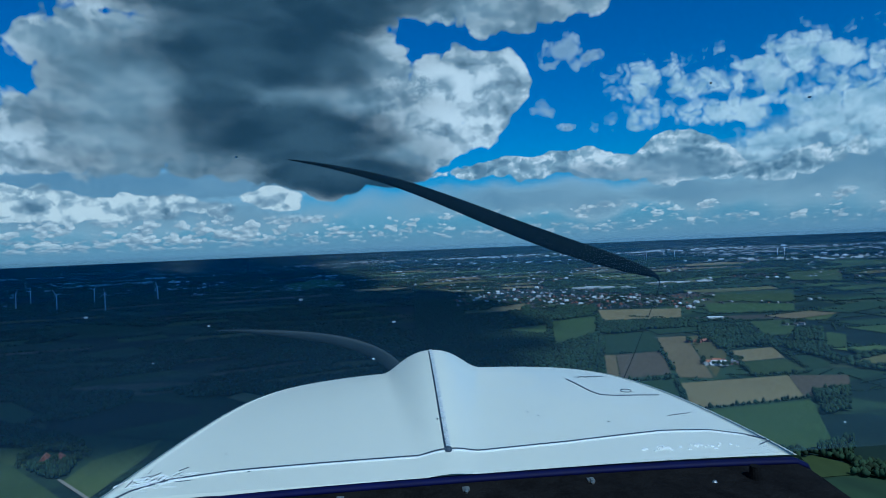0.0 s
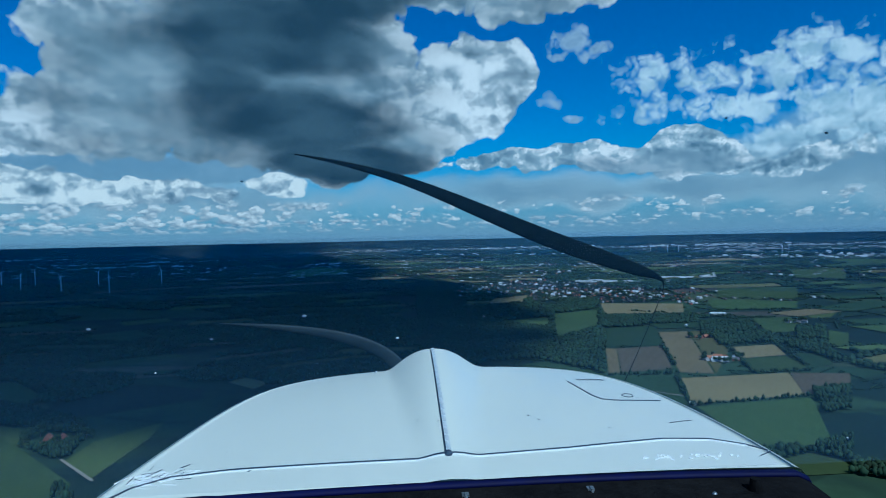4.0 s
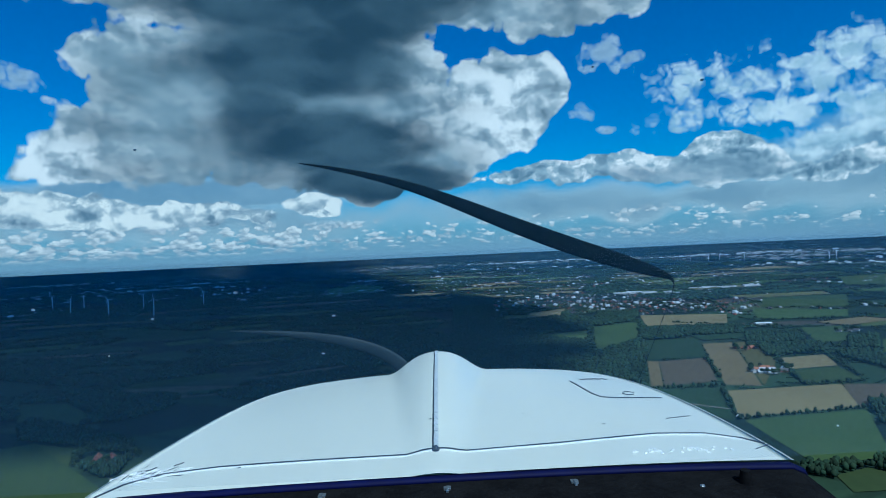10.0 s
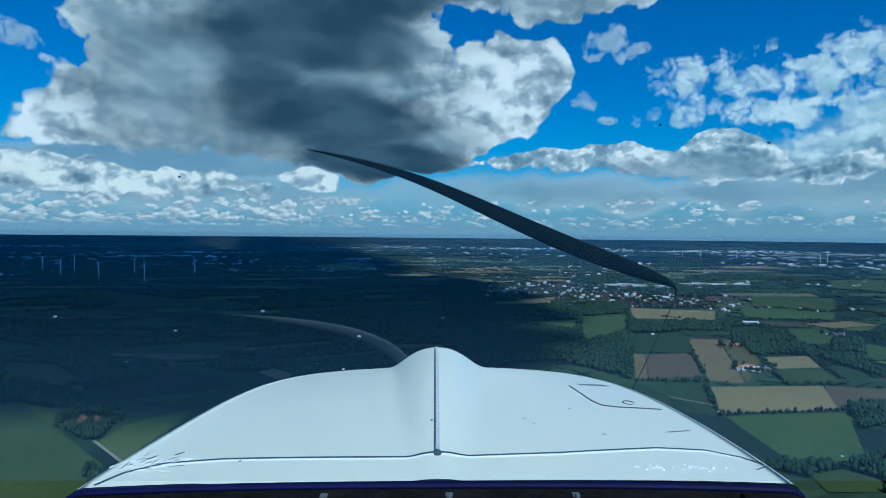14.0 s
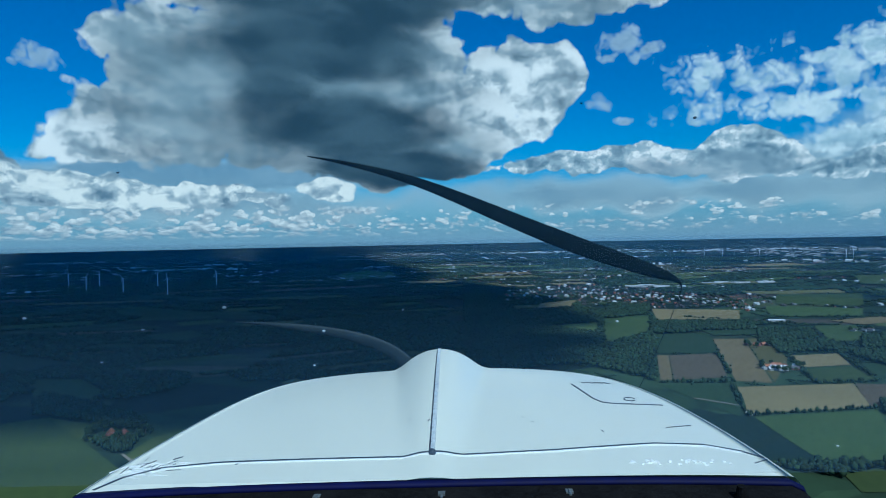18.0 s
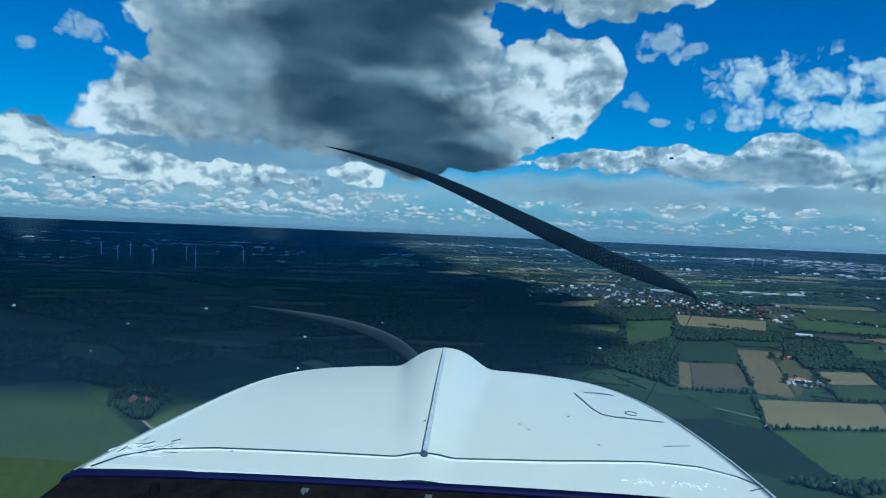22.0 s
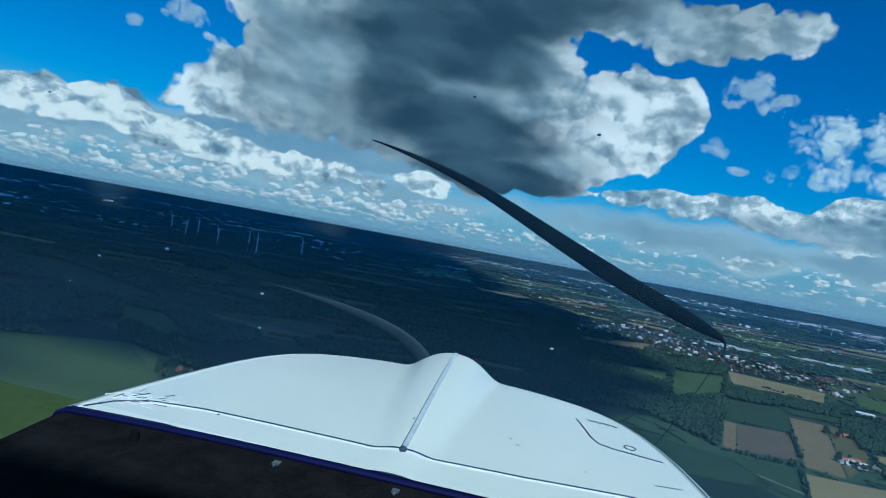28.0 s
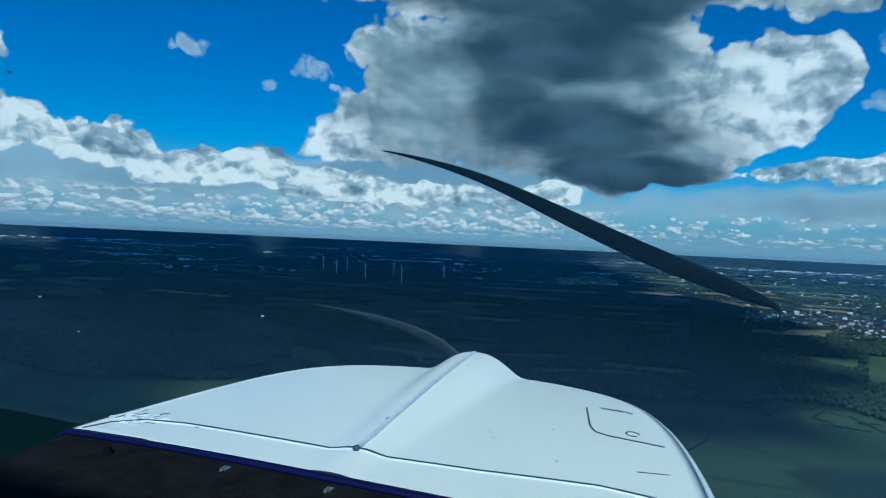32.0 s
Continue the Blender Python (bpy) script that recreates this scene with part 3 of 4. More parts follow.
    # hinge along the middle
    strip("hinge_shadow", [(-0.001, 1.006), (-0.001, 1.585)], 0.0130, M["seam"], 0.0008)
    strip("hinge_rod", [(0.0005, 1.004), (0.0005, 1.585)], 0.0065, M["hinge"], 0.0050, "white painted piano hinge")
    for k in range(22):
        y = 1.012 + k * 0.0262
        x0 = CENTRE + 0.0005
        z = deck(0, y)
        bm = box(x0 - 0.0036, x0 + 0.0036, y, y + 0.021, z, z + 0.0066)
        part("hinge_knuckle", bm, M["hinge"], plane)
    bm = bmesh.new()
    bmesh.ops.create_uvsphere(bm, u_segments=16, v_segments=8, radius=0.0065, matrix=Matrix.Translation(deck_point(0, 1.003, 0.001)))
    part("hinge_end", bm, M["seam"], plane)
    # filler door on one side
    strip("door_seam", [(0.300, 1.40), (0.312, 1.34), (0.322, 1.29), (0.335, 1.262), (0.36, 1.252), (0.452, 1.245)], 0.0045, M["seam"], 0.0012, "dark outline of a filler door")
    for k in range(9):
        x = 0.325 + 0.007 * k
        strip("paint_chip", [(x, 1.41 + random.uniform(-0.01, 0.01)), (x + random.uniform(0.004, 0.009), 1.41 + random.uniform(-0.012, 0.012))], random.uniform(0.003, 0.006), M["seam"], 0.001)
    ring = [(0.397 + 0.012 * math.cos(a / 8 * 2 * math.pi), 1.283 + 0.012 * math.sin(a / 8 * 2 * math.pi)) for a in range(8)]
    strip("door_latch", ring, 0.003, M["seam"], 0.001, "small round latch")
    # chips, insects and dirt
    for x, y in ((-0.375, 1.085), (0.168, 1.178), (0.178, 1.155), (-0.045, 1.160), (-0.012, 1.128), (0.262, 1.235), (-0.32, 1.0), (0.30, 1.10)):
        a = random.uniform(0, 3)
        strip("paint_chip", [(x, y), (x + 0.005 * math.cos(a), y + 0.006 * math.sin(a))], random.uniform(0.002, 0.004), M["seam"], 0.0008)
    strip("scratch", [(0.415, 1.118), (0.463, 1.130)], 0.002, M["seam"], 0.0008)
    strip("scratch", [(0.50, 0.968), (0.528, 0.985)], 0.002, M["seam"], 0.0008)
    for k in range(80):
        x = -0.475 + random.gauss(0, 0.022)
        y = 1.005 + random.gauss(0, 0.012)
        a = random.gauss(0.3, 0.8)
        n = random.uniform(0.008, 0.03)
        strip("scratch", [(x, y), (x + n * math.cos(a), y + n * math.sin(a))], random.uniform(0.0004, 0.0011), M["scratch" if k % 6 else "seam"], 0.0008 + 0.0006 * random.random())
    for k in range(34):
        x = random.uniform(0.30, 0.47)
        y = 0.968 + random.gauss(0, 0.006)
        strip("flaked_paint", [(x, y), (x + random.uniform(0.002, 0.006), y + random.uniform(-0.002, 0.002))], random.uniform(0.001, 0.0025), M["scratch"], 0.002)
    return plane


PLANE = make_cowl()


def sweep(path, section, mat, name, parent, label="", smooth=True):
    """A bar of the given section (x, z pairs) drawn along points that run mostly across."""
    verts, faces = [], []
    n = len(section)
    for i, p in enumerate(path):
        for sx, sz in section:
            verts.append((p[0], p[1] + sx, p[2] + sz))
    for i in range(len(path) - 1):
        for k in range(n):
            a, b = i * n + k, i * n + (k + 1) % n
            faces.append((a, b, b + n, a + n))
    faces.append(tuple(range(n)))
    faces.append(tuple(reversed(range((len(path) - 1) * n, len(path) * n))))
    ob = link_mesh(name, verts, faces, mat, parent, smooth)
    if label:
        ob["label"] = label
    return ob


def base_line(k):
    """The foot of the windscreen: across and bowed; k from -1 to 1."""
    x = 0.70 * k
    return Vector((x + CENTRE, 0.925 - 0.02 * abs(k) ** 3, -0.3425 + 0.003 * k - 0.013 * abs(k) ** 2.5 - 1.6 * max(0, abs(k) - 0.77)))


def make_panel():
    pts = [base_line(-1 + k / 40) for k in range(81)]
    sweep([p + Vector((0, -0.004, 0)) for p in pts], [(-0.005, -0.004), (-0.005, -0.0085), (0.010, -0.0085), (0.010, -0.0005), (-0.001, -0.0005)], M["blue"], "trim_strip", PLANE, "glossy navy blue trim strip")
    shield = thing("glareshield", AIRCRAFT, "matt black cockpit glareshield below the windscreen", "glareshield")
    verts, faces = [], []
    for p in pts:
        for d, h in ((0.006, -0.0075), (-0.03, -0.011), (-0.10, -0.019), (-0.22, -0.032), (-0.36, -0.05), (-0.38, -0.08), (-0.38, -0.3)):
            verts.append((p.x, p.y - 0.014 + d, p.z + h))
    for i in range(len(pts) - 1):
        for k in range(6):
            a = i * 7 + k
            faces.append((a, a + 1, a + 8, a + 7))
    link_mesh("cover", verts, faces, M["black"], shield, True)
    for x in (-0.178, 0.003, 0.187):
        p = base_line((x - CENTRE) / 0.70)
        bm = box(p.x - 0.0052, p.x + 0.0052, p.y - 0.034, p.y - 0.022, p.z - 0.0115, p.z - 0.0075)
        box(p.x - 0.0016, p.x + 0.0016, p.y - 0.040, p.y - 0.028, p.z - 0.014, p.z - 0.005, bm)
        bmesh.ops.create_cone(bm, cap_ends=True, segments=10, radius1=0.0030, radius2=0.0022, depth=0.003, matrix=Matrix.Translation((p.x, p.y - 0.038, p.z - 0.007)))
        part("clip", bm, M["steel"], shield, "small metal retaining clip")
    # lever and rod on one side, knob on the other
    bm = bmesh.new()
    bmesh.ops.create_cone(bm, cap_ends=True, segments=14, radius1=0.010, radius2=0.007, depth=0.024, matrix=Matrix.Translation((0.423, 0.872, -0.350)))
    part("lever_boss", bm, M["black"], shield)
    bm = box(0.365, 0.425, 0.864, 0.870, -0.360, -0.356)
    part("lever_rod", bm, M["black"], shield, "thin black control rod")
    bm = bmesh.new()
    bmesh.ops.create_uvsphere(bm, u_segments=12, v_segments=8, radius=0.004, matrix=Matrix.Translation((0.36, 0.868, -0.357)))
    part("rod_end", bm, M["steel"], shield)
    bm = bmesh.new()
    bmesh.ops.create_cone(bm, cap_ends=True, segments=14, radius1=0.009, radius2=0.006, depth=0.022, matrix=Matrix.Translation((-0.392, 0.872, -0.356)))
    part("knob", bm, M["black"], shield)
    # lower fuselage so that the nose is closed
    bm = box(-0.56 + CENTRE, 0.56 + CENTRE, -0.9, 0.9, -1.05, -0.72)
    bmesh.ops.bevel(bm, geom=bm.edges[:], offset=0.08, segments=3, affect="EDGES")
    part("lower_fuselage", bm, M["cowl"], PLANE, smooth=True)
    # unseen shell added round the camera to shade the glareshield: roof, back, low sides
    bm = box(-0.86, 0.86, -1.2, -0.02, 0.55, 0.60)
    bmesh.ops.bevel(bm, geom=bm.edges[:], offset=0.02, segments=2, affect="EDGES")
    part("shade_roof", bm, M["cowl"], PLANE, "unseen white roof added to shade the glareshield")
    part("cabin_back", box(-0.86, 0.86, -1.2, -1.12, -0.75, 0.55), M["black"], PLANE)
    for x in (-0.90, 0.86):
        part("cabin_side", box(x, x + 0.04, -1.12, 0.45, -0.9, -0.30), M["black"], PLANE)
        part("door_post", box(x, x + 0.04, -0.35, -0.28, -0.30, 0.55), M["black"], PLANE)


make_panel()


def make_propeller():
    """Two blades on a hub in front of the cowl, curved to fit the camera's view; one is raised over it, the other
    sweeps low beside it.
    """
    prop = thing("propeller", AIRCRAFT @ pose(CENTRE, 1.76, -0.50), "dark two-bladed propeller with a curved raised blade", "propeller")
    bm = bmesh.new()
    prof = [(0.0, 0.16), (0.03, 0.15), (0.06, 0.11), (0.085, 0.05), (0.092, 0.0), (0.092, -0.05)]
    n = 24
    rings = [[bm.verts.new((r * math.cos(2 * math.pi * k / n), d, r * math.sin(2 * math.pi * k / n))) for k in range(n)] for r, d in prof[1:]]
    tip = bm.verts.new((0, prof[0][1], 0))
    for k in range(n):
        bm.faces.new((tip, rings[0][k], rings[0][(k + 1) % n]))
        for a, b in zip(rings, rings[1:]):
            bm.faces.new((a[k], b[k], b[(k + 1) % n], a[(k + 1) % n]))
    part("spinner", bm, M["cowl"], prop, smooth=True)

    # centre lines from the hub to the tip, and the chord there
    raised = [(0.04, 0.0, 0.05), (0.22, -0.06, 0.012), (0.509, 0.005, 0.0048), (0.564, 0.094, 0.0021), (0.612, 0.198, 0.0019), (0.655, 0.295, 0.0019), (0.684, 0.36, 0.0026), (0.68, 0.386, 0.0096),
              (0.626, 0.405, 0.0352), (0.53, 0.44, 0.048), (0.386, 0.492, 0.0528), (0.226, 0.56, 0.048), (0.083, 0.625, 0.0384), (-0.061, 0.686, 0.0272), (-0.205, 0.728, 0.016), (-0.309, 0.752, 0.008),
              (-0.365, 0.762, 0.0024)]
    swung = [(-0.01, 0.0, 0.05), (-0.052, 0.091, 0.048), (-0.089, 0.164, 0.045), (-0.14, 0.21, 0.04), (-0.234, 0.248, 0.034), (-0.365, 0.274, 0.024), (-0.49, 0.289, 0.013), (-0.582, 0.297, 0.003)]

    def blade(line, mat, label):
        vs, fs = [], []
        m = 10
        for i, (x, z, c) in enumerate(line):
            xa, za, _ = line[max(0, i - 1)]
            xb, zb, _ = line[min(len(line) - 1, i + 1)]
            d = math.hypot(xb - xa, zb - za)
            nx, nz = -(zb - za) / d, (xb - xa) / d
            thick = min(0.018 * (1 - i / 18), c)
            for k in range(m):
                a = 2 * math.pi * k / m
                w, t = math.cos(a) * c / 2, math.sin(a) * thick / 2
                vs.append((x + nx * w, t + 0.10 * w, z + nz * w))
        for i in range(len(line) - 1):
            for k in range(m):
                a, b = i * m + k, i * m + (k + 1) % m
                fs.append((a, b, b + m, a + m))
        ob = link_mesh("blade", vs, fs, mat, prop, True)
        mod = ob.modifiers.new("smooth", "SUBSURF")
        mod.levels = mod.render_levels = 2
        ob["label"] = label

    blade(raised, M["prop"], "dark curved propeller blade")
    blade(swung, M["sunlit_prop"], "swept propeller blade with sunlit grey painted in")


make_propeller()


# ---------------------------------------------------------------- windscreen
def pane_depth(drop):
    """How far ahead the raked pane stands where the sight line falls by drop in one metre."""
    return 0.3086 / (0.705 - drop)


def make_windscreen():
    screen = thing("windscreen", AIRCRAFT, "clear raked acrylic windscreen with a painted blue veil and specks of dirt", "windscreen")
    m = bpy.data.materials.new("veiled_acrylic")
    m.use_nodes = True
    T = Tree(m.node_tree)
    m.node_tree.nodes.clear()
    at = T.node("ShaderNodeTexCoord").outputs["Object"]
    # blue veil put into the pane's colour to imitate haze and lift dark tones
    veil_back = T.node("ShaderNodeBsdfDiffuse")
    veil_back.inputs["Color"].default_value = (0.42, 0.60, 0.72, 1)
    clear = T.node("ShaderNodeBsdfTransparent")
    veil_through = T.node("ShaderNodeBsdfTranslucent")
    veil_through.inputs["Color"].default_value = (0.26, 0.52, 0.84, 1)
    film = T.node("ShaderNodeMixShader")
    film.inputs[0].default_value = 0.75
    T.put(film.inputs[1], veil_back.outputs[0])
    T.put(film.inputs[2], veil_through.outputs[0])
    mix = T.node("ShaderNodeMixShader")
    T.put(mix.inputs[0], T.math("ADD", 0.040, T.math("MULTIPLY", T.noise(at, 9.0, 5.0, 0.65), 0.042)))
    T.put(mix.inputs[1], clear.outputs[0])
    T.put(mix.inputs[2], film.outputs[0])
    T.put(T.node("ShaderNodeOutputMaterial").inputs[0], mix.outputs[0])
    rows = []
    bm = bmesh.new()
    for k in range(13):
        y = 0.905 - 1.0 * k / 12
        z = -0.34 + 0.705 * (0.92 - y)
        rows.append([bm.verts.new((0.95 * (-1 + j / 10) + CENTRE, y - 0.05 * max(0, abs(-1 + j / 10) - 0.7), z)) for j in range(21)])
    for a, b in zip(rows, rows[1:]):
        for j in range(20):
            bm.faces.new((a[j], a[j + 1], b[j + 1], b[j]))
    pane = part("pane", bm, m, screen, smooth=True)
    solid = pane.modifiers.new("thickness", "SOLIDIFY")
    solid.thickness = 0.004
    pane.visible_shadow = False
    for x, y, r, mat in ((438, 519, 3.2, "scratch"), (610, 567, 2.6, "scratch"), (287, 557, 2.2, "scratch"), (76, 531, 3.0, "scratch"), (586, 631, 2.2, "scratch"),
                         (278, 263, 2.2, "scratch"), (1307, 190, 3.0, "scratch"), (1112, 158, 2.0, "black"), (1130, 561, 2.6, "scratch"), (755, 531, 1.5, "scratch"),
                         (205, 617, 1.6, "scratch"), (1490, 800, 1.8, "scratch")):
        across, drop = (x - 784) / 1099, (y - 441) / 1099
        d = pane_depth(drop)
        bm = bmesh.new()
        bmesh.ops.create_icosphere(bm, subdivisions=1, radius=r / 1099 * d)
        for v in bm.verts:
            v.co.x *= 1.4
            v.co.z *= 0.8
        bmesh.ops.translate(bm, vec=(across * d, d + 0.004, -drop * d), verts=bm.verts)
        part("dirt_speck", bm, M[mat], screen)


make_windscreen()


# ---------------------------------------------------------------- the land: fields, roads, woods
FIELDS, WOODS = [], []
FIELD_WORDS = {"green": "green meadow", "deep": "dark green crop field", "lime": "pale fresh green grass field", "olive": "dry olive grass field",
               "tan": "harvested tan stubble field", "brown": "brown ploughed field"}


def sheet(name, poly, mat, lift):
    """A flat piece of land with the given corners, laid over the ground."""
    bm = bmesh.new()
    f = bm.faces.new([bm.verts.new((x, y, 0)) for x, y in poly])
    if f.normal.z < 0:
        f.normal_flip()
    bmesh.ops.triangulate(bm, faces=bm.faces[:])
    for _ in range(5):
        long = [e for e in bm.edges if e.calc_length() > 90]
        if not long:
            break
        bmesh.ops.subdivide_edges(bm, edges=long, cuts=1)
        bmesh.ops.triangulate(bm, faces=bm.faces[:])
    for v in bm.verts:
        D = math.hypot(v.co.x, v.co.y)
        v.co = warp(v.co.x, v.co.y, lift + max(0, D - 2300) * 0.0016)[:3]
    me = bpy.data.meshes.new(name)
    bm.to_mesh(me)
    bm.free()
    me.materials.append(mat)
    return new(name, me)


def field(kind, poly):
    FIELDS.append(poly)
    ob = sheet("field", poly, M[kind], 0.5 + 0.02 * len(FIELDS))
    return tagged(ob, FIELD_WORDS[kind] + " bordered by hedges and woods", "field", "farm fields", "structure")


def road(p, q, width=4.5, mat="track"):
    d = Vector((q[0] - p[0], q[1] - p[1])).normalized() * width / 2
    poly = [(p[0] - d.y, p[1] + d.x), (p[0] + d.y, p[1] - d.x), (q[0] + d.y, q[1] - d.x), (q[0] - d.y, q[1] + d.x)]
    return tagged(sheet("road", poly, M[mat], 1.6), "pale narrow farm road between fields", "road", kind="structure")


def crown_shape():
    """A small uneven crown of twenty to eighty faces, unit size."""
    bm = bmesh.new()
    bmesh.ops.create_icosphere(bm, subdivisions=1, radius=1.0)
    for v in bm.verts:
        v.co *= random.uniform(0.78, 1.2)
        v.co.z = max(v.co.z, -0.45)
    bm.verts.index_update()
    vs, fs = np.array([v.co[:] for v in bm.verts]), np.array([[v.index for v in f.verts] for f in bm.faces])
    bm.free()
    return vs, fs


CROWNS = [crown_shape() for _ in range(6)]


def broken(spots, lobes=4):
    """Splits each crown into uneven lobes, for trees seen from nearer."""
    made = []
    for X, Y, r, h in spots:
        made.append((X, Y, r * 0.72, h))
        for _ in range(lobes):
            a, d = random.uniform(0, 6.283), r * random.uniform(0.35, 0.75)
            made.append((X + d * math.cos(a), Y + d * math.sin(a), r * random.uniform(0.3, 0.55), h * random.uniform(0.45, 0.85)))
    return made


def crowns(name, spots, mat, label, category, kind="stuff", group=""):
    """Tree crowns at spots (X, Y, radius, height), joined into one piece of woodland."""
    vs, fs, base = [], [], 0
    for i, (X, Y, r, h) in enumerate(spots):
        cv, cf = CROWNS[i % len(CROWNS)]
        x, y, z, k = warp(X, Y, h * 0.55)
        a = (i * 2.399) % 6.283
        ca, sa = math.cos(a) * r * k, math.sin(a) * r * k
        p = np.empty_like(cv)
        p[:, 0] = x + cv[:, 0] * ca - cv[:, 1] * sa
        p[:, 1] = y + cv[:, 0] * sa + cv[:, 1] * ca
        p[:, 2] = z + cv[:, 2] * h * 0.5 * k
        vs.append(p)
        fs.append(cf + base)
        base += len(cv)
    vs, fs = np.concatenate(vs), np.concatenate(fs)
    me = bpy.data.meshes.new(name)
    me.vertices.add(len(vs))
    me.vertices.foreach_set("co", vs.ravel())
    me.loops.add(fs.size)
    me.loops.foreach_set("vertex_index", fs.ravel().astype(np.int32))
    me.polygons.add(len(fs))
    me.polygons.foreach_set("loop_start", np.arange(0, fs.size, 3, dtype=np.int32))
    me.materials.append(mat)
    me.update(calc_edges=True)
    return tagged(new(name, me), label, category, group, kind)


YARDS = [(-605, 940, 36), (637, 1440, 48), (711, 1733, 34), (1121, 1974, 40), (970, 2210, 40)]


def is_clear(X, Y):
    """No wood grows in the farm yards."""
    return all(math.hypot(X - a, Y - b) > r for a, b, r in YARDS)


def wood(poly):
    """A dense wood over the given outline."""
    WOODS.append(poly)
    xs, ys = [p[0] for p in poly], [p[1] for p in poly]
    mid = math.hypot(sum(xs) / len(xs), sum(ys) / len(ys))
    step = max(6.2, mid * 0.0046)
    spots = []
    y = min(ys)
    while y < max(ys):
        x = min(xs)
        while x < max(xs):
            X, Y = x + random.uniform(-0.45, 0.45) * step, y + random.uniform(-0.45, 0.45) * step
            if inside((X, Y), poly) and random.random() < 0.95 and is_clear(X, Y):
                spots.append((X, Y, step * random.uniform(0.45, 0.80), random.uniform(9, 15)))
            x += step
        y += step
    if mid < 1250:
        spots = broken(spots, 2)
    return crowns("wood", spots, M["woods"], "dense dark green mixed wood beside the fields", "wood", group="woods")


def hedge(p, q, wide=5.0):
    """A row of field trees and bushes, with gaps."""
    n = int(math.dist(p, q) / max(2.6, math.hypot(*p) * 0.0016))
    spots = []
    for k in range(n):
        if random.random() < 0.12:
            continue
        f = (k + random.random()) / n
        r = random.choice((1.6, 2.2, 3.0, 4.4)) * random.uniform(0.8, 1.2)
        spots.append((p[0] + (q[0] - p[0]) * f + random.gauss(0, wide * 0.5), p[1] + (q[1] - p[1]) * f + random.gauss(0, wide * 0.5), r, r * random.uniform(1.6, 2.4)))
    if math.hypot(*p) < 1400:
        spots = broken(spots, 2)
    return crowns("hedgerow", spots, M["woods"], "dark row of trees and bushes between fields", "hedgerow", group="hedgerows")


field("tan", [(480, 1264), (715, 1292), (645, 1114), (424, 1074)])
field("brown", [(716, 1292), (831, 1274), (761, 1165), (646, 1115)])
field("green", [(426, 1056), (647, 1096), (540, 866), (429, 834), (426, 945)])
field("deep", [(336, 1280), (474, 1286), (406, 1053), (368, 1175)])
field("brown", [(443, 1600), (568, 1628), (494, 1352), (375, 1326)])
field("tan", [(415, 1607), (441, 1600), (373, 1326), (347, 1323)])
field("tan", [(635, 1849), (724, 1856), (562, 1297), (497, 1317)])
field("olive", [(725, 1849), (782, 1865), (707, 1547), (566, 1297)])
field("deep", [(496, 1952), (670, 1979), (574, 1640), (421, 1629)])
field("green", [(410, 2339), (592, 2407), (490, 1974), (308, 1747)])
field("lime", [(195, 2163), (380, 2247), (333, 2006), (204, 1985)])
field("tan", [(660, 2637), (986, 2566), (882, 2293), (589, 2263)])
field("tan", [(731, 1589), (857, 1616), (810, 1475), (693, 1448)])
field("green", [(687, 1435), (803, 1462), (776, 1316), (644, 1293)])
field("green", [(1043, 2105), (1174, 2109), (1055, 1813), (935, 1796)])
field("green", [(1408, 3206), (1815, 3199), (1515, 2653), (1220, 2777)])
field("green", [(1138, 2703), (1458, 2566), (1330, 2341), (1014, 2338)])
field("lime", [(1299, 2237), (1422, 2238), (1260, 2041), (1228, 2093)])
field("green", [(2523, 4551), (2978, 4604), (2352, 3633), (2142, 3778)])
field("green", [(1127, 1824), (1148, 1766), (986, 1515), (996, 1610)])
field("deep", [(845, 1497), (900, 1482), (851, 1360), (778, 1333)])
field("tan", [(223, 2909), (409, 3062), (347, 2721), (186, 2643)])
field("olive", [(90, 2828), (214, 2838), (183, 2642), (84, 2622)])
field("green", [(431, 801), (485, 825), (514, 783), (495, 753), (421, 747)])
field("green", [(-1080, 820), (-786, 1043), (-472, 769), (-443, 696), (-392, 560), (-420, 430), (-660, 380)])
field("lime", [(-781, 1036), (-675, 1000), (-625, 912), (-659, 929)])
field("lime", [(-529, 848), (-534, 932), (-471, 1028), (-456, 940), (-455, 785)])
field("tan", [(-461, 1307), (-440, 1350), (-372, 1299), (-388, 1243)])
field("lime", [(-1434, 5754), (-1308, 6426), (-912, 5897), (-791, 5118), (-1195, 4799)])
field("deep", [(-1795, 2825), (-1631, 2907), (-1178, 2637), (-1294, 2455), (-1617, 2573)])
field("deep", [(-1173, 2020), (-1062, 2123), (-906, 1971), (-946, 1844), (-1079, 1880)])
field("green", [(-1063, 1354), (-938, 1348), (-803, 1226), (-778, 1129), (-879, 1182), (-936, 1192)])
field("lime", [(-4376, 2585), (-4454, 2839), (-3729, 2378), (-3848, 2274)])
field("tan", [(-5073, 4002), (-5045, 4245), (-4557, 3900), (-4609, 3637)])
field("green", [(-2895, 1821), (-2715, 2016), (-2326, 1747), (-2543, 1601)])
field("green", [(-836, 488), (-754, 473), (-678, 435), (-701, 410)])
field("deep", [(-1838, 1757), (-1631, 1794), (-1077, 1531), (-1119, 1398), (-1390, 1461)])


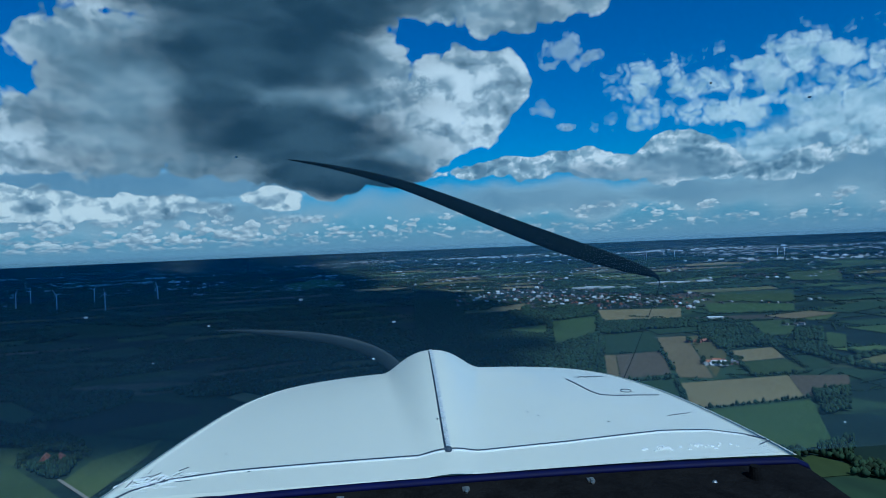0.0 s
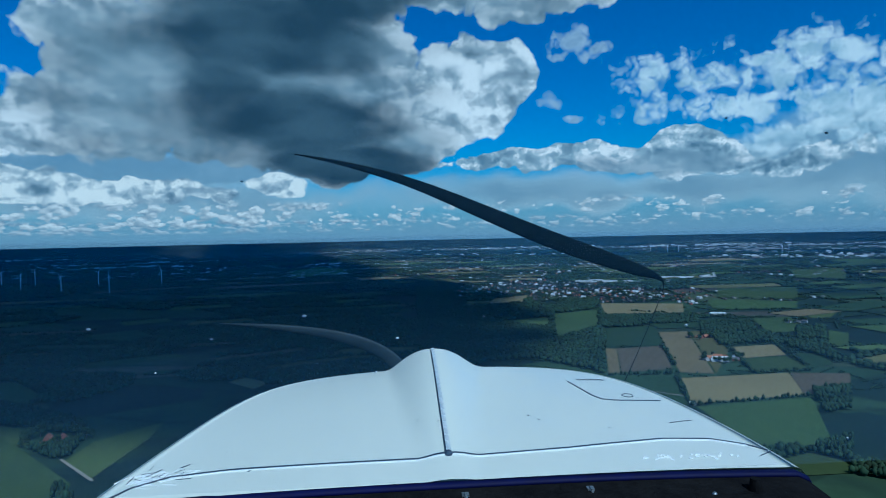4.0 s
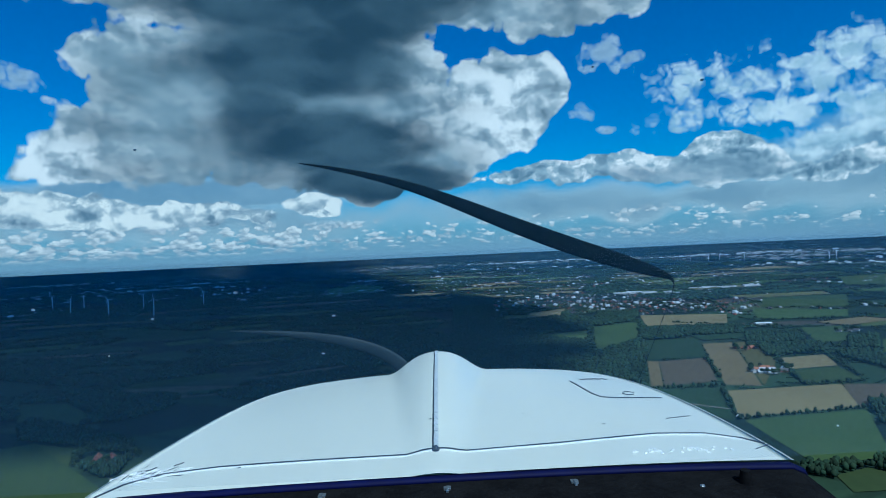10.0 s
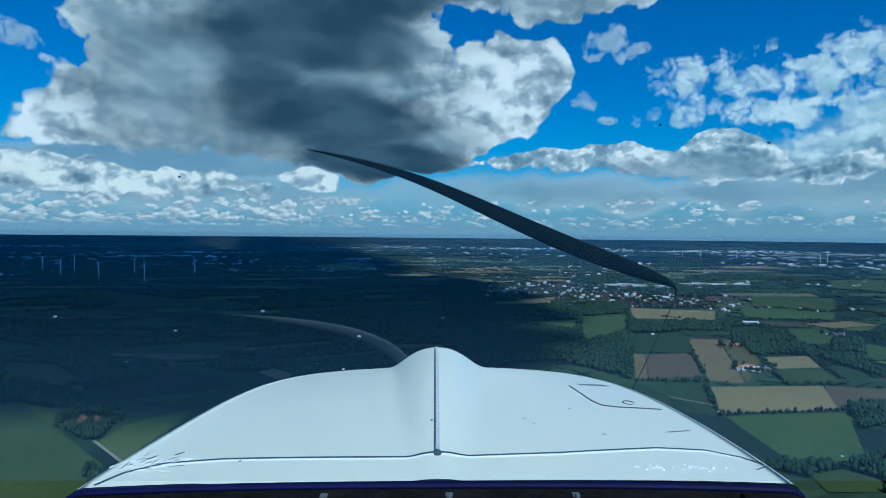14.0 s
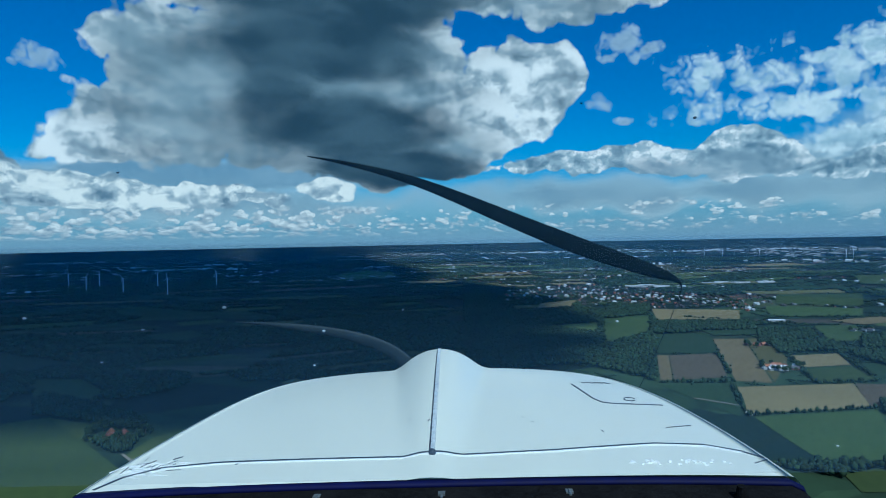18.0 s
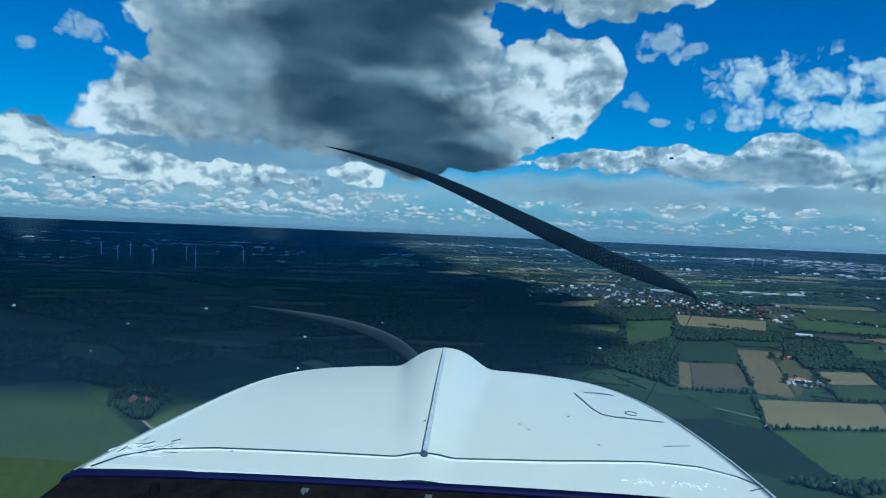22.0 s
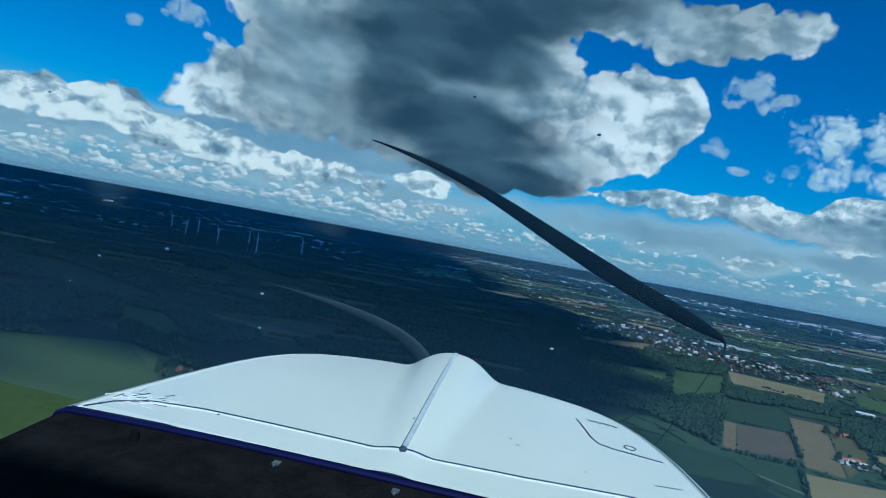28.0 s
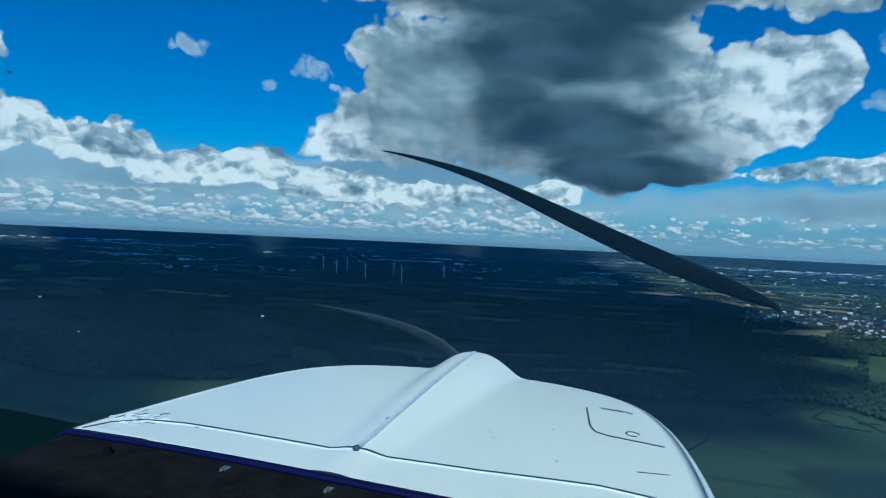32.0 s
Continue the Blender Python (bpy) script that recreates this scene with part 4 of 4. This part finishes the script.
def strip_fields(count, bearings, far, kinds, long, seed):
    """Narrow fields side by side in the farther country; bearings in degrees, distances in metres."""
    rng = random.Random(seed)
    made = 0
    while made < count:
        a, D = radians(rng.uniform(*bearings)), far[0] * (far[1] / far[0]) ** rng.random()
        X, Y = -D * math.sin(a), D * math.cos(a)
        turn = rng.choice((0.15, 0.35, 0.5)) + rng.gauss(0, 0.08)
        u, v = Vector((math.cos(turn), math.sin(turn))), Vector((-math.sin(turn), math.cos(turn)))
        L, W = rng.uniform(*long) * D, rng.uniform(0.025, 0.06) * D
        skew = rng.uniform(-0.4, 0.4) * W
        mid = Vector((X, Y))
        poly = [tuple(mid + u * p + v * q) for p, q in ((-L / 2, -W / 2), (L / 2 + skew, -W / 2), (L / 2, W / 2), (-L / 2 + skew, W / 2))]
        in_town = ((X - 800) / 700) ** 2 + ((Y - 3200) / 650) ** 2 < 1
        if in_town or any(inside(p, f) for p in (*poly, (X, Y)) for f in FIELDS) or any(inside((X, Y), w) for w in WOODS):
            made += 0.02
            continue
        field(rng.choice(kinds), poly)
        for p, q in ((poly[0], poly[1]), (poly[2], poly[3])):
            if rng.random() < 0.6:
                HEDGE_LINES.append((p, q))
        made += 1


HEDGE_LINES = []
strip_fields(34, (6, 40), (1500, 5200), ("deep", "green", "olive", "brown", "lime"), (0.06, 0.20), 11)
strip_fields(46, (-40, -12), (1700, 6800), ("green", "deep", "lime", "green", "tan", "olive"), (0.06, 0.16), 12)
strip_fields(14, (-10, 6), (3600, 7500), ("tan", "lime", "olive", "green"), (0.05, 0.12), 13)
strip_fields(14, (42, 66), (3000, 7500), ("tan", "lime", "green"), (0.06, 0.16), 14)
road((410, 2339), (325, 1972))
road((-538, 856), (-449, 776))
road((368, 1175), (430, 1123))
wood([(559, 2227), (901, 2217), (828, 2020), (507, 1993)])
wood([(523, 2837), (690, 2791), (600, 2456), (420, 2398)])
wood([(834, 2029), (999, 2016), (917, 1825), (730, 1766)])
wood([(759, 1758), (941, 1797), (866, 1643), (709, 1606)])
wood([(889, 1620), (1002, 1636), (884, 1393), (870, 1559)])
wood([(675, 1143), (757, 1160), (665, 1017), (611, 1001)])
wood([(496, 844), (575, 877), (519, 790), (494, 833)])
wood([(1065, 1880), (1159, 1894), (1019, 1664), (953, 1682)])
wood([(50, 2586), (179, 2141), (315, 1970), (297, 1715), (436, 1711), (338, 1315), (279, 1403), (220, 1481), (26, 1456), (-72, 1649), (-208, 4544), (72, 3871)])
wood([(-888, 1132), (-868, 1166), (-771, 1130), (-602, 1026), (-569, 970), (-600, 967), (-678, 1005), (-793, 1047), (-826, 1052)])
wood([(-655, 961), (-611, 924), (-557, 950), (-536, 874), (-545, 855), (-616, 903)])
wood([(-486, 747), (-477, 762), (-441, 720), (-447, 702)])
hedge((341, 1301), (488, 1302))
hedge((476, 1287), (418, 1059))
hedge((420, 1064), (646, 1105))
hedge((564, 1612), (514, 1385))
hedge((1206, 2745), (1465, 2580))
hedge((1602, 2823), (1622, 2501))
hedge((2154, 3970), (2188, 3378))
hedge((1338, 2342), (1505, 2320))
hedge((503, 1976), (599, 2408))
hedge((712, 1547), (644, 1293))
hedge((863, 1627), (789, 1352))
hedge((709, 2359), (821, 2283))
hedge((875, 2203), (1043, 2105))
hedge((644, 1293), (772, 1309))
hedge((1014, 2338), (1311, 2307))
for start, end in HEDGE_LINES:
    hedge(start, end)


# ---------------------------------------------------------------- buildings and trees
def mesh_data(name, verts, faces, mat):
    me = bpy.data.meshes.new(name)
    me.from_pydata(verts, [], faces)
    me.materials.append(mat)
    me.update()
    return me


def child(name, me, parent, label=""):
    ob = new(name, me)
    ob.parent = parent
    if label:
        ob["label"] = label
    return ob


def house(name, w, d, h, rise, wall, roof, label, category, group, m, rich=False):
    """Walls, a gabled roof with eaves, and, close by, doors, windows and a chimney."""
    ob = thing(name, m, label, category, group)
    a, b = w / 2, d / 2
    bm = box(-a, a, -b, b, 0, h)
    for s in (-1, 1):
        v = [bm.verts.new(p) for p in ((-a, s * b, h), (a, s * b, h), (0, s * b, h + rise))]
        bm.faces.new(v)
    part("wall", bm, M[wall], ob)
    e, t = 0.6, 0.35
    k = rise / a
    vs = []
    for y in (-b - e, b + e):
        vs += [(-a - e, y, h - e * k), (0, y, h + rise), (a + e, y, h - e * k), (-a - e, y, h - e * k + t), (0, y, h + rise + t), (a + e, y, h - e * k + t)]
    fs = [(3, 4, 10, 9), (4, 5, 11, 10), (0, 6, 7, 1), (1, 7, 8, 2), (0, 1, 4, 3), (1, 2, 5, 4), (6, 9, 10, 7), (7, 10, 11, 8), (0, 3, 9, 6), (2, 8, 11, 5)]
    r = child("roof", mesh_data("roof", vs, fs, M[roof]), ob)
    if rich:
        part("chimney", box(a * 0.3, a * 0.3 + 0.9, -0.45, 0.45, h, h + rise + 1.0), M["brick"], r)
        part("door", box(-0.6, 0.6, -b - 0.06, -b + 0.04, 0, 2.1), M["glass"], ob, "dark door")
        for x in (-a * 0.6, a * 0.6):
            part("window", box(x - 0.6, x + 0.6, -b - 0.05, -b + 0.04, 1.0, 2.2), M["glass"], ob)
        for y in (-b * 0.6, 0.0, b * 0.6):
            for s in (-1, 1):
                part("window", box(s * a - 0.05, s * a + 0.05, y - 0.6, y + 0.6, 1.0, 2.2), M["glass"], ob)
    return ob


def place(X, Y, turn=0.0, grow=1.0):
    x, y, z, k = warp(X, Y)
    return Matrix.Translation((x, y, z)) @ Matrix.Rotation(radians(turn), 4, "Z") @ Matrix.Diagonal((k * grow, k * grow, k * grow, 1))


def tree(X, Y, size):
    """Trunk, limbs and a crown of many clumps."""
    ob = thing("tree", place(X, Y, random.uniform(0, 360)), "broad leafy green tree beside a farm", "tree", "farm trees")
    bm = bmesh.new()
    bmesh.ops.create_cone(bm, cap_ends=True, segments=8, radius1=0.045 * size, radius2=0.02 * size, depth=0.5 * size, matrix=Matrix.Translation((0, 0, 0.25 * size)))
    for k in range(5):
        m = pose(0, 0, 0.36 * size, 0, 45, k * 72) @ Matrix.Translation((0, 0, 0.14 * size))
        bmesh.ops.create_cone(bm, cap_ends=True, segments=6, radius1=0.016 * size, radius2=0.006 * size, depth=0.28 * size, matrix=m)
    part("trunk", bm, M["bark"], ob)
    vs, fs, base = [], [], 0
    for k in range(46):
        a, u = random.uniform(0, 6.283), random.random()
        rr = size * 0.36 * math.sqrt(random.uniform(0.15, 1)) * (1 - 0.5 * abs(u - 0.35))
        c = np.array((rr * math.cos(a), rr * math.sin(a), size * (0.42 + 0.52 * u)))
        cv, cf = CROWNS[k % 6]
        vs.append(c + cv * size * random.uniform(0.06, 0.13))
        fs.append(cf + base)
        base += len(cv)
    vs, fs = np.concatenate(vs), np.concatenate(fs)
    child("crown", mesh_data("crown", vs.tolist(), fs.tolist(), M["leaves"]), ob)
    return ob


TREE_KINDS = [tree(-640, 930, 15), tree(-585, 968, 18), tree(688, 1745, 14)]


def trees_round(X, Y, n, r0, r1):
    for _ in range(n):
        a, r = random.uniform(0, 6.283), random.uniform(r0, r1)
        copy_thing(random.choice(TREE_KINDS), place(X + r * math.cos(a), Y + r * math.sin(a), random.uniform(0, 360), random.uniform(0.7, 1.15)))


# farm with orange roofs among trees
FARM_LABEL = "farm building with orange tiled roof among trees"
house("farmhouse", 11, 22, 4, 5.5, "brick", "red_roof", FARM_LABEL, "house", "farm buildings", place(-612, 944, 25), True)
house("barn", 13, 26, 4, 6, "brick", "red_roof", "long brick barn with orange tiled roof", "barn", "farm buildings", place(-588, 938, 20), True)
house("shed", 8, 12, 3, 3, "brick", "red_roof", FARM_LABEL, "shed", "farm buildings", place(-604, 918, -60))
trees_round(-605, 944, 12, 34, 58)
# farm yard with pale and red roofs beside the stubble field
for i, (dx, dy, w, d, turn, roof) in enumerate(((0, 0, 14, 34, 80, "pale_roof"), (-22, 12, 11, 20, 80, "red_roof"), (18, 8, 12, 24, -10, "red_roof"), (-10, -20, 15, 38, 82, "pale_roof"),
                                                (28, -14, 10, 18, 75, "dark_roof"), (-34, -8, 9, 16, 0, "pale_roof"), (6, 26, 10, 20, 80, "red_roof"), (40, 6, 10, 22, -8, "pale_roof"))):
    word = {"pale_roof": "white sheet metal", "red_roof": "orange tiled", "dark_roof": "dark tiled"}[roof]
    house("barn", w, d, 4, 4, "brick" if roof != "pale_roof" else "white_wall", roof, "farm barn with a " + word + " roof in a yard", "barn", "farm buildings", place(637 + dx, 1440 + dy, turn), i < 3)
trees_round(640, 1445, 14, 35, 60)
for i, (dx, dy, turn) in enumerate(((0, 0, 30), (22, 10, 110), (-18, 14, 20))):
    house("farmhouse", 10, 18, 4, 5, "brick", "red_roof", FARM_LABEL, "house", "farm buildings", place(711 + dx, 1733 + dy, turn), i == 0)
trees_round(712, 1738, 10, 25, 45)
house("warehouse", 26, 52, 7, 2.5, "white_wall", "pale_roof", "long white hall with a pale metal roof", "warehouse", "halls", place(970, 2210, 85))
for dx, dy in ((0, 0), (30, 12), (-24, 10)):
    house("house", 10, 16, 5, 4, "white_wall", "dark_roof", "white rendered country house with a dark roof", "house", "country houses", place(1121 + dx, 1974 + dy, 40))
trees_round(1121, 1974, 8, 28, 50)
house("shed", 6, 9, 3, 2.5, "white_wall", "pale_roof", "small white shed at a field corner", "shed", "farm buildings", place(424, 1068, 30))

# the town: houses along its streets, halls at its edge
KINDS = [house("house", w, d, h, r, wall, roof, "town house with " + word, "house", "town houses", place(X, Y, 20))
         for w, d, h, r, wall, roof, word, X, Y in ((10, 13, 5.5, 4, "brick", "dark_roof", "brick walls and a dark roof", 560, 3150), (10, 14, 5, 4.5, "brick", "red_roof", "brick walls and an orange roof", 640, 3080),
                                                  (11, 16, 6, 4, "white_wall", "red_roof", "white walls and an orange roof", 720, 3010), (12, 18, 7, 3, "white_wall", "pale_roof", "white walls and a pale roof", 800, 2900))]


def town_spot():
    """Somewhere in the long town that runs from the fields to the far suburbs."""
    while True:
        f = random.random()
        X = 420 + 700 * f + random.gauss(0, 270)
        Y = 3700 - 1000 * f + random.gauss(0, 300)
        if Y > 2480 and not any(inside((X, Y), p) for p in FIELDS + WOODS):
            return X, Y


for _ in range(250):
    X, Y = town_spot()
    copy_thing(random.choice(KINDS[:3] + KINDS[:1] * 5 + KINDS[1:2] * 2), place(X, Y, random.choice((20, 110)) + random.gauss(0, 8), random.uniform(0.42, 0.68)))
HALL = house("warehouse", 50, 90, 9, 2, "white_wall", "pale_roof", "large white industrial hall with a flat pale roof", "warehouse", "industrial halls", place(1010, 3800, 80))
for k in range(34):
    f = k / 33
    X, Y = 880 + 950 * f + random.gauss(0, 60), 3750 + 250 * f + random.gauss(0, 170)
    copy_thing(HALL, place(X, Y, 80 + random.choice((0, 90)) + random.gauss(0, 5), random.uniform(0.45, 1.2)))


def far_town():
    """The suburbs farther out, too many houses to count."""
    for mat_name, count in (("white_wall", 760), ("dark_roof", 2000), ("red_roof", 420), ("pale_roof", 420)):
        vs, fs = [], []
        for _ in range(count):
            pick = random.random()
            if pick < 0.45:
                X, Y = random.gauss(250, 900), random.gauss(6100, 800)
            elif pick < 0.88:
                X, Y = random.gauss(1500, 1100), random.gauss(5200, 900)
            else:
                X, Y = town_spot()
            if pick < 0.88 and math.hypot(X, Y) < 3600:
                continue
            w, d, h = random.uniform(6, 10), random.uniform(8, 14), random.uniform(4, 7)
            if mat_name == "pale_roof":
                w, d = w * 1.8, d * 1.8
            a = random.choice((0.4, 1.97)) + random.gauss(0, 0.15)
            b = len(vs)
            for z in (-2, h):
                for sx, sy in ((-1, -1), (1, -1), (1, 1), (-1, 1)):
                    px, py = sx * w / 2, sy * d / 2
                    vs.append(warp(X + px * math.cos(a) - py * math.sin(a), Y + px * math.sin(a) + py * math.cos(a), z)[:3])
            for s in (0, 1):  # ridge of the roof
                py = (-1 + 2 * s) * d / 2
                vs.append(warp(X - py * math.sin(a), Y + py * math.cos(a), h + w * 0.35)[:3])
            fs += [(b, b + 1, b + 5, b + 4), (b + 1, b + 2, b + 6, b + 5), (b + 2, b + 3, b + 7, b + 6), (b + 3, b, b + 4, b + 7),
                   (b + 5, b + 6, b + 9, b + 8), (b + 4, b + 8, b + 9, b + 7), (b + 4, b + 5, b + 8), (b + 6, b + 7, b + 9)]
        tagged(link_mesh("suburb", vs, fs, M[mat_name]), "far suburb of small pale and red roofed houses", "suburb", kind="stuff")


def far_villages():
    """Scattered villages and farms over the far plain; houses grow with distance to show from the camera."""
    rng = random.Random(31)
    for mat_name, share in (("white_wall", 20), ("dark_roof", 10), ("pale_roof", 14)):
        vs, fs = [], []
        for _ in range(46):
            a, D = radians(rng.uniform(-40, 66)), 5000 * (15000 / 5000) ** rng.random()
            cx, cy = -D * math.sin(a), D * math.cos(a)
            for _ in range(share):
                X, Y = cx + rng.gauss(0, 0.045 * D), cy + rng.gauss(0, 0.02 * D)
                w, h = rng.uniform(0.0012, 0.0028) * D, rng.uniform(4, 8)
                b = len(vs)
                for z in (-2, h):
                    vs += [warp(X + p * w, Y + q * w * 1.4, z)[:3] for p, q in ((-1, -1), (1, -1), (1, 1), (-1, 1))]
                vs += [warp(X, Y + q * w * 1.4, h + w * 0.5)[:3] for q in (-1, 1)]
                fs += [(b, b + 1, b + 5, b + 4), (b + 1, b + 2, b + 6, b + 5), (b + 2, b + 3, b + 7, b + 6), (b + 3, b, b + 4, b + 7),
                       (b + 5, b + 6, b + 9, b + 8), (b + 4, b + 8, b + 9, b + 7), (b + 4, b + 5, b + 8), (b + 6, b + 7, b + 9)]
        tagged(link_mesh("village", vs, fs, M[mat_name]), "far scattered villages with pale walls and roofs", "village", kind="stuff")


far_town()
far_villages()


def make_turbine(X, Y, turn, spin, hub=98.0, blade=36.0):
    ob = thing("wind_turbine", place(X, Y, turn), "white three-bladed wind turbine standing over dark woodland", "wind turbine", "wind turbines")
    bm = bmesh.new()
    bmesh.ops.create_cone(bm, cap_ends=True, segments=14, radius1=4.0, radius2=2.2, depth=hub, matrix=Matrix.Translation((0, 0, hub / 2)))
    part("tower", bm, M["turbine"], ob, smooth=True)
    bm = box(-2.4, 2.4, -4, 9, hub - 0.5, hub + 4.5)
    bmesh.ops.bevel(bm, geom=bm.edges[:], offset=0.8, segments=2, affect="EDGES")
    part("nacelle", bm, M["turbine"], ob)
    bm = bmesh.new()
    bmesh.ops.create_uvsphere(bm, u_segments=12, v_segments=8, radius=2.6, matrix=Matrix.Translation((0, -5.5, hub + 2)))
    rotor = part("rotor_hub", bm, M["turbine"], ob, smooth=True)
    for k in range(3):
        bm = bmesh.new()
        sec = [(0.0, 2.4, 1.6), (0.12, 3.6, 1.2), (0.35, 2.8, 0.7), (0.7, 1.7, 0.4), (1.0, 0.5, 0.15)]
        rings = []
        for f, c, t in sec:
            rings.append([bm.verts.new((c * q, t * p, 2 + f * blade)) for q, p in ((-0.6, 0), (-0.2, 0.5), (0.6, 0), (-0.2, -0.5))])
        for a, b in zip(rings, rings[1:]):
            for j in range(4):
                bm.faces.new((a[j], a[(j + 1) % 4], b[(j + 1) % 4], b[j]))
        bl = part("rotor_blade", bm, M["turbine"], rotor)
        bl.matrix_basis = pose(0, -5.5, hub + 2, 0, spin + 120 * k, 0)
    return ob


def turbine(X, Y):
    make_turbine(X, Y, random.uniform(-25, 25), random.uniform(0, 120))


turbine(-3273, 4580)
turbine(-2767, 4046)
turbine(-2954, 4475)
turbine(-2377, 3843)
turbine(-2429, 4355)
turbine(-2019, 3732)
turbine(-2009, 4406)
turbine(3159, 9503)
turbine(3349, 9294)
turbine(3413, 9037)
turbine(3570, 8584)
turbine(3813, 8956)
turbine(4096, 7523)
turbine(4269, 7687)
turbine(-2909, 20728)
turbine(-2719, 21024)
turbine(-1854, 20187)


# ---------------------------------------------------------------- far woods and the unseen shade cloud
def far_woods():
    """Copses and forest between the fields, thinning into the distance."""
    spots, ridge = [], []
    D = 900.0
    while D < 11000:
        step = D * 0.0062
        a = -44.0
        while a < 74.0:
            az = radians(a + random.uniform(-0.25, 0.25))
            r = D + random.uniform(-0.5, 0.5) * step
            X, Y = -r * math.sin(az), r * math.cos(az)
            # massed by bearing from the camera, so the plain to its left looks dark
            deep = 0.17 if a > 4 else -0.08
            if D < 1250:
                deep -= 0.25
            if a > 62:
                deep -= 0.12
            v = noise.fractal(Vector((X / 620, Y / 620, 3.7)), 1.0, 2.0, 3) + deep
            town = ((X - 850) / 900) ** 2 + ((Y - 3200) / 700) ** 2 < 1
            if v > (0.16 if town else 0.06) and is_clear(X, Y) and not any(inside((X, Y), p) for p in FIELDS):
                spots.append((X, Y, step * random.uniform(0.5, 0.95), random.uniform(8, 14)))
            a += 0.40
        D += step
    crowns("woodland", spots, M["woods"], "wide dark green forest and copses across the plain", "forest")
    # single trees and short rows along field edges
    spots = []
    for _ in range(900):
        a, D = radians(random.uniform(-42, 10)), 1300 * math.exp(random.uniform(0, 1.7))
        X, Y = -D * math.sin(a), D * math.cos(a)
        t = random.uniform(0, 3.14)
        for k in range(random.randint(8, 44)):
            s = (k + random.random()) * D * 0.0022
            P = (X + s * math.cos(t), Y + s * math.sin(t))
            r = D * 0.0013 * random.uniform(0.6, 1.4)
            if not any(inside(P, f) for f in FIELDS):
                spots.append((*P, r, r * 2.0))
    crowns("tree_rows", spots, M["woods"], "scattered rows of dark trees along field edges", "trees")


far_woods()


def shade_cloud():
    """Unseen cloud added over the aeroplane to throw its shade on the woods ahead."""
    vs, fs, base = [], [], 0
    bm = bmesh.new()
    bmesh.ops.create_icosphere(bm, subdivisions=4, radius=1.0)
    ball = np.array([v.co[:] for v in bm.verts])
    bm.verts.index_update()
    tri = np.array([[v.index for v in f.verts] for f in bm.faces])
    bm.free()
    for cx, cy, rx, ry, rz in SHADE_CLOUD_LUMPS:
        p = ball.copy()
        k = np.array([1 + 0.42 * noise.fractal(Vector(q) * 2.6 + Vector((cx, cy, 0)) * 0.01, 0.8, 2.1, 4) for q in p])
        p *= k[:, None]
        p[:, 2] = np.maximum(p[:, 2], -0.35)
        vs.append(p * np.array((rx, ry, rz)) + np.array((cx, cy, SHADE_CLOUD_BASE)))
        fs.append(tri + base)
        base += len(p)
    vs, fs = np.concatenate(vs), np.concatenate(fs)
    ob = link_mesh("cloud", vs.tolist(), fs.tolist(), M["cloud"], smooth=True)
    tagged(ob, "unseen cumulus cloud added to shade the land", "cloud", kind="stuff")


SHADE_CLOUD_BASE = 2500.0
SHADE_CLOUD_LUMPS = [(-1500, -460, 900, 640, 330), (-600, -440, 900, 640, 380), (330, -400, 760, 620, 380), (-520, -900, 560, 380, 260), (-1900, 700, 1000, 800, 300), (-700, 700, 1000, 800, 420), (400, 500, 800, 800, 300),
               (-1200, 1250, 900, 600, 350), (-100, 1200, 800, 600, 300), (620, 1000, 560, 700, 300), (-2500, -100, 800, 700, 300), (-150, -1500, 380, 300, 200),
               (-1450, 2050, 700, 480, 300), (-350, 2150, 760, 560, 300), (-2900, 1300, 620, 560, 300)]
shade_cloud()
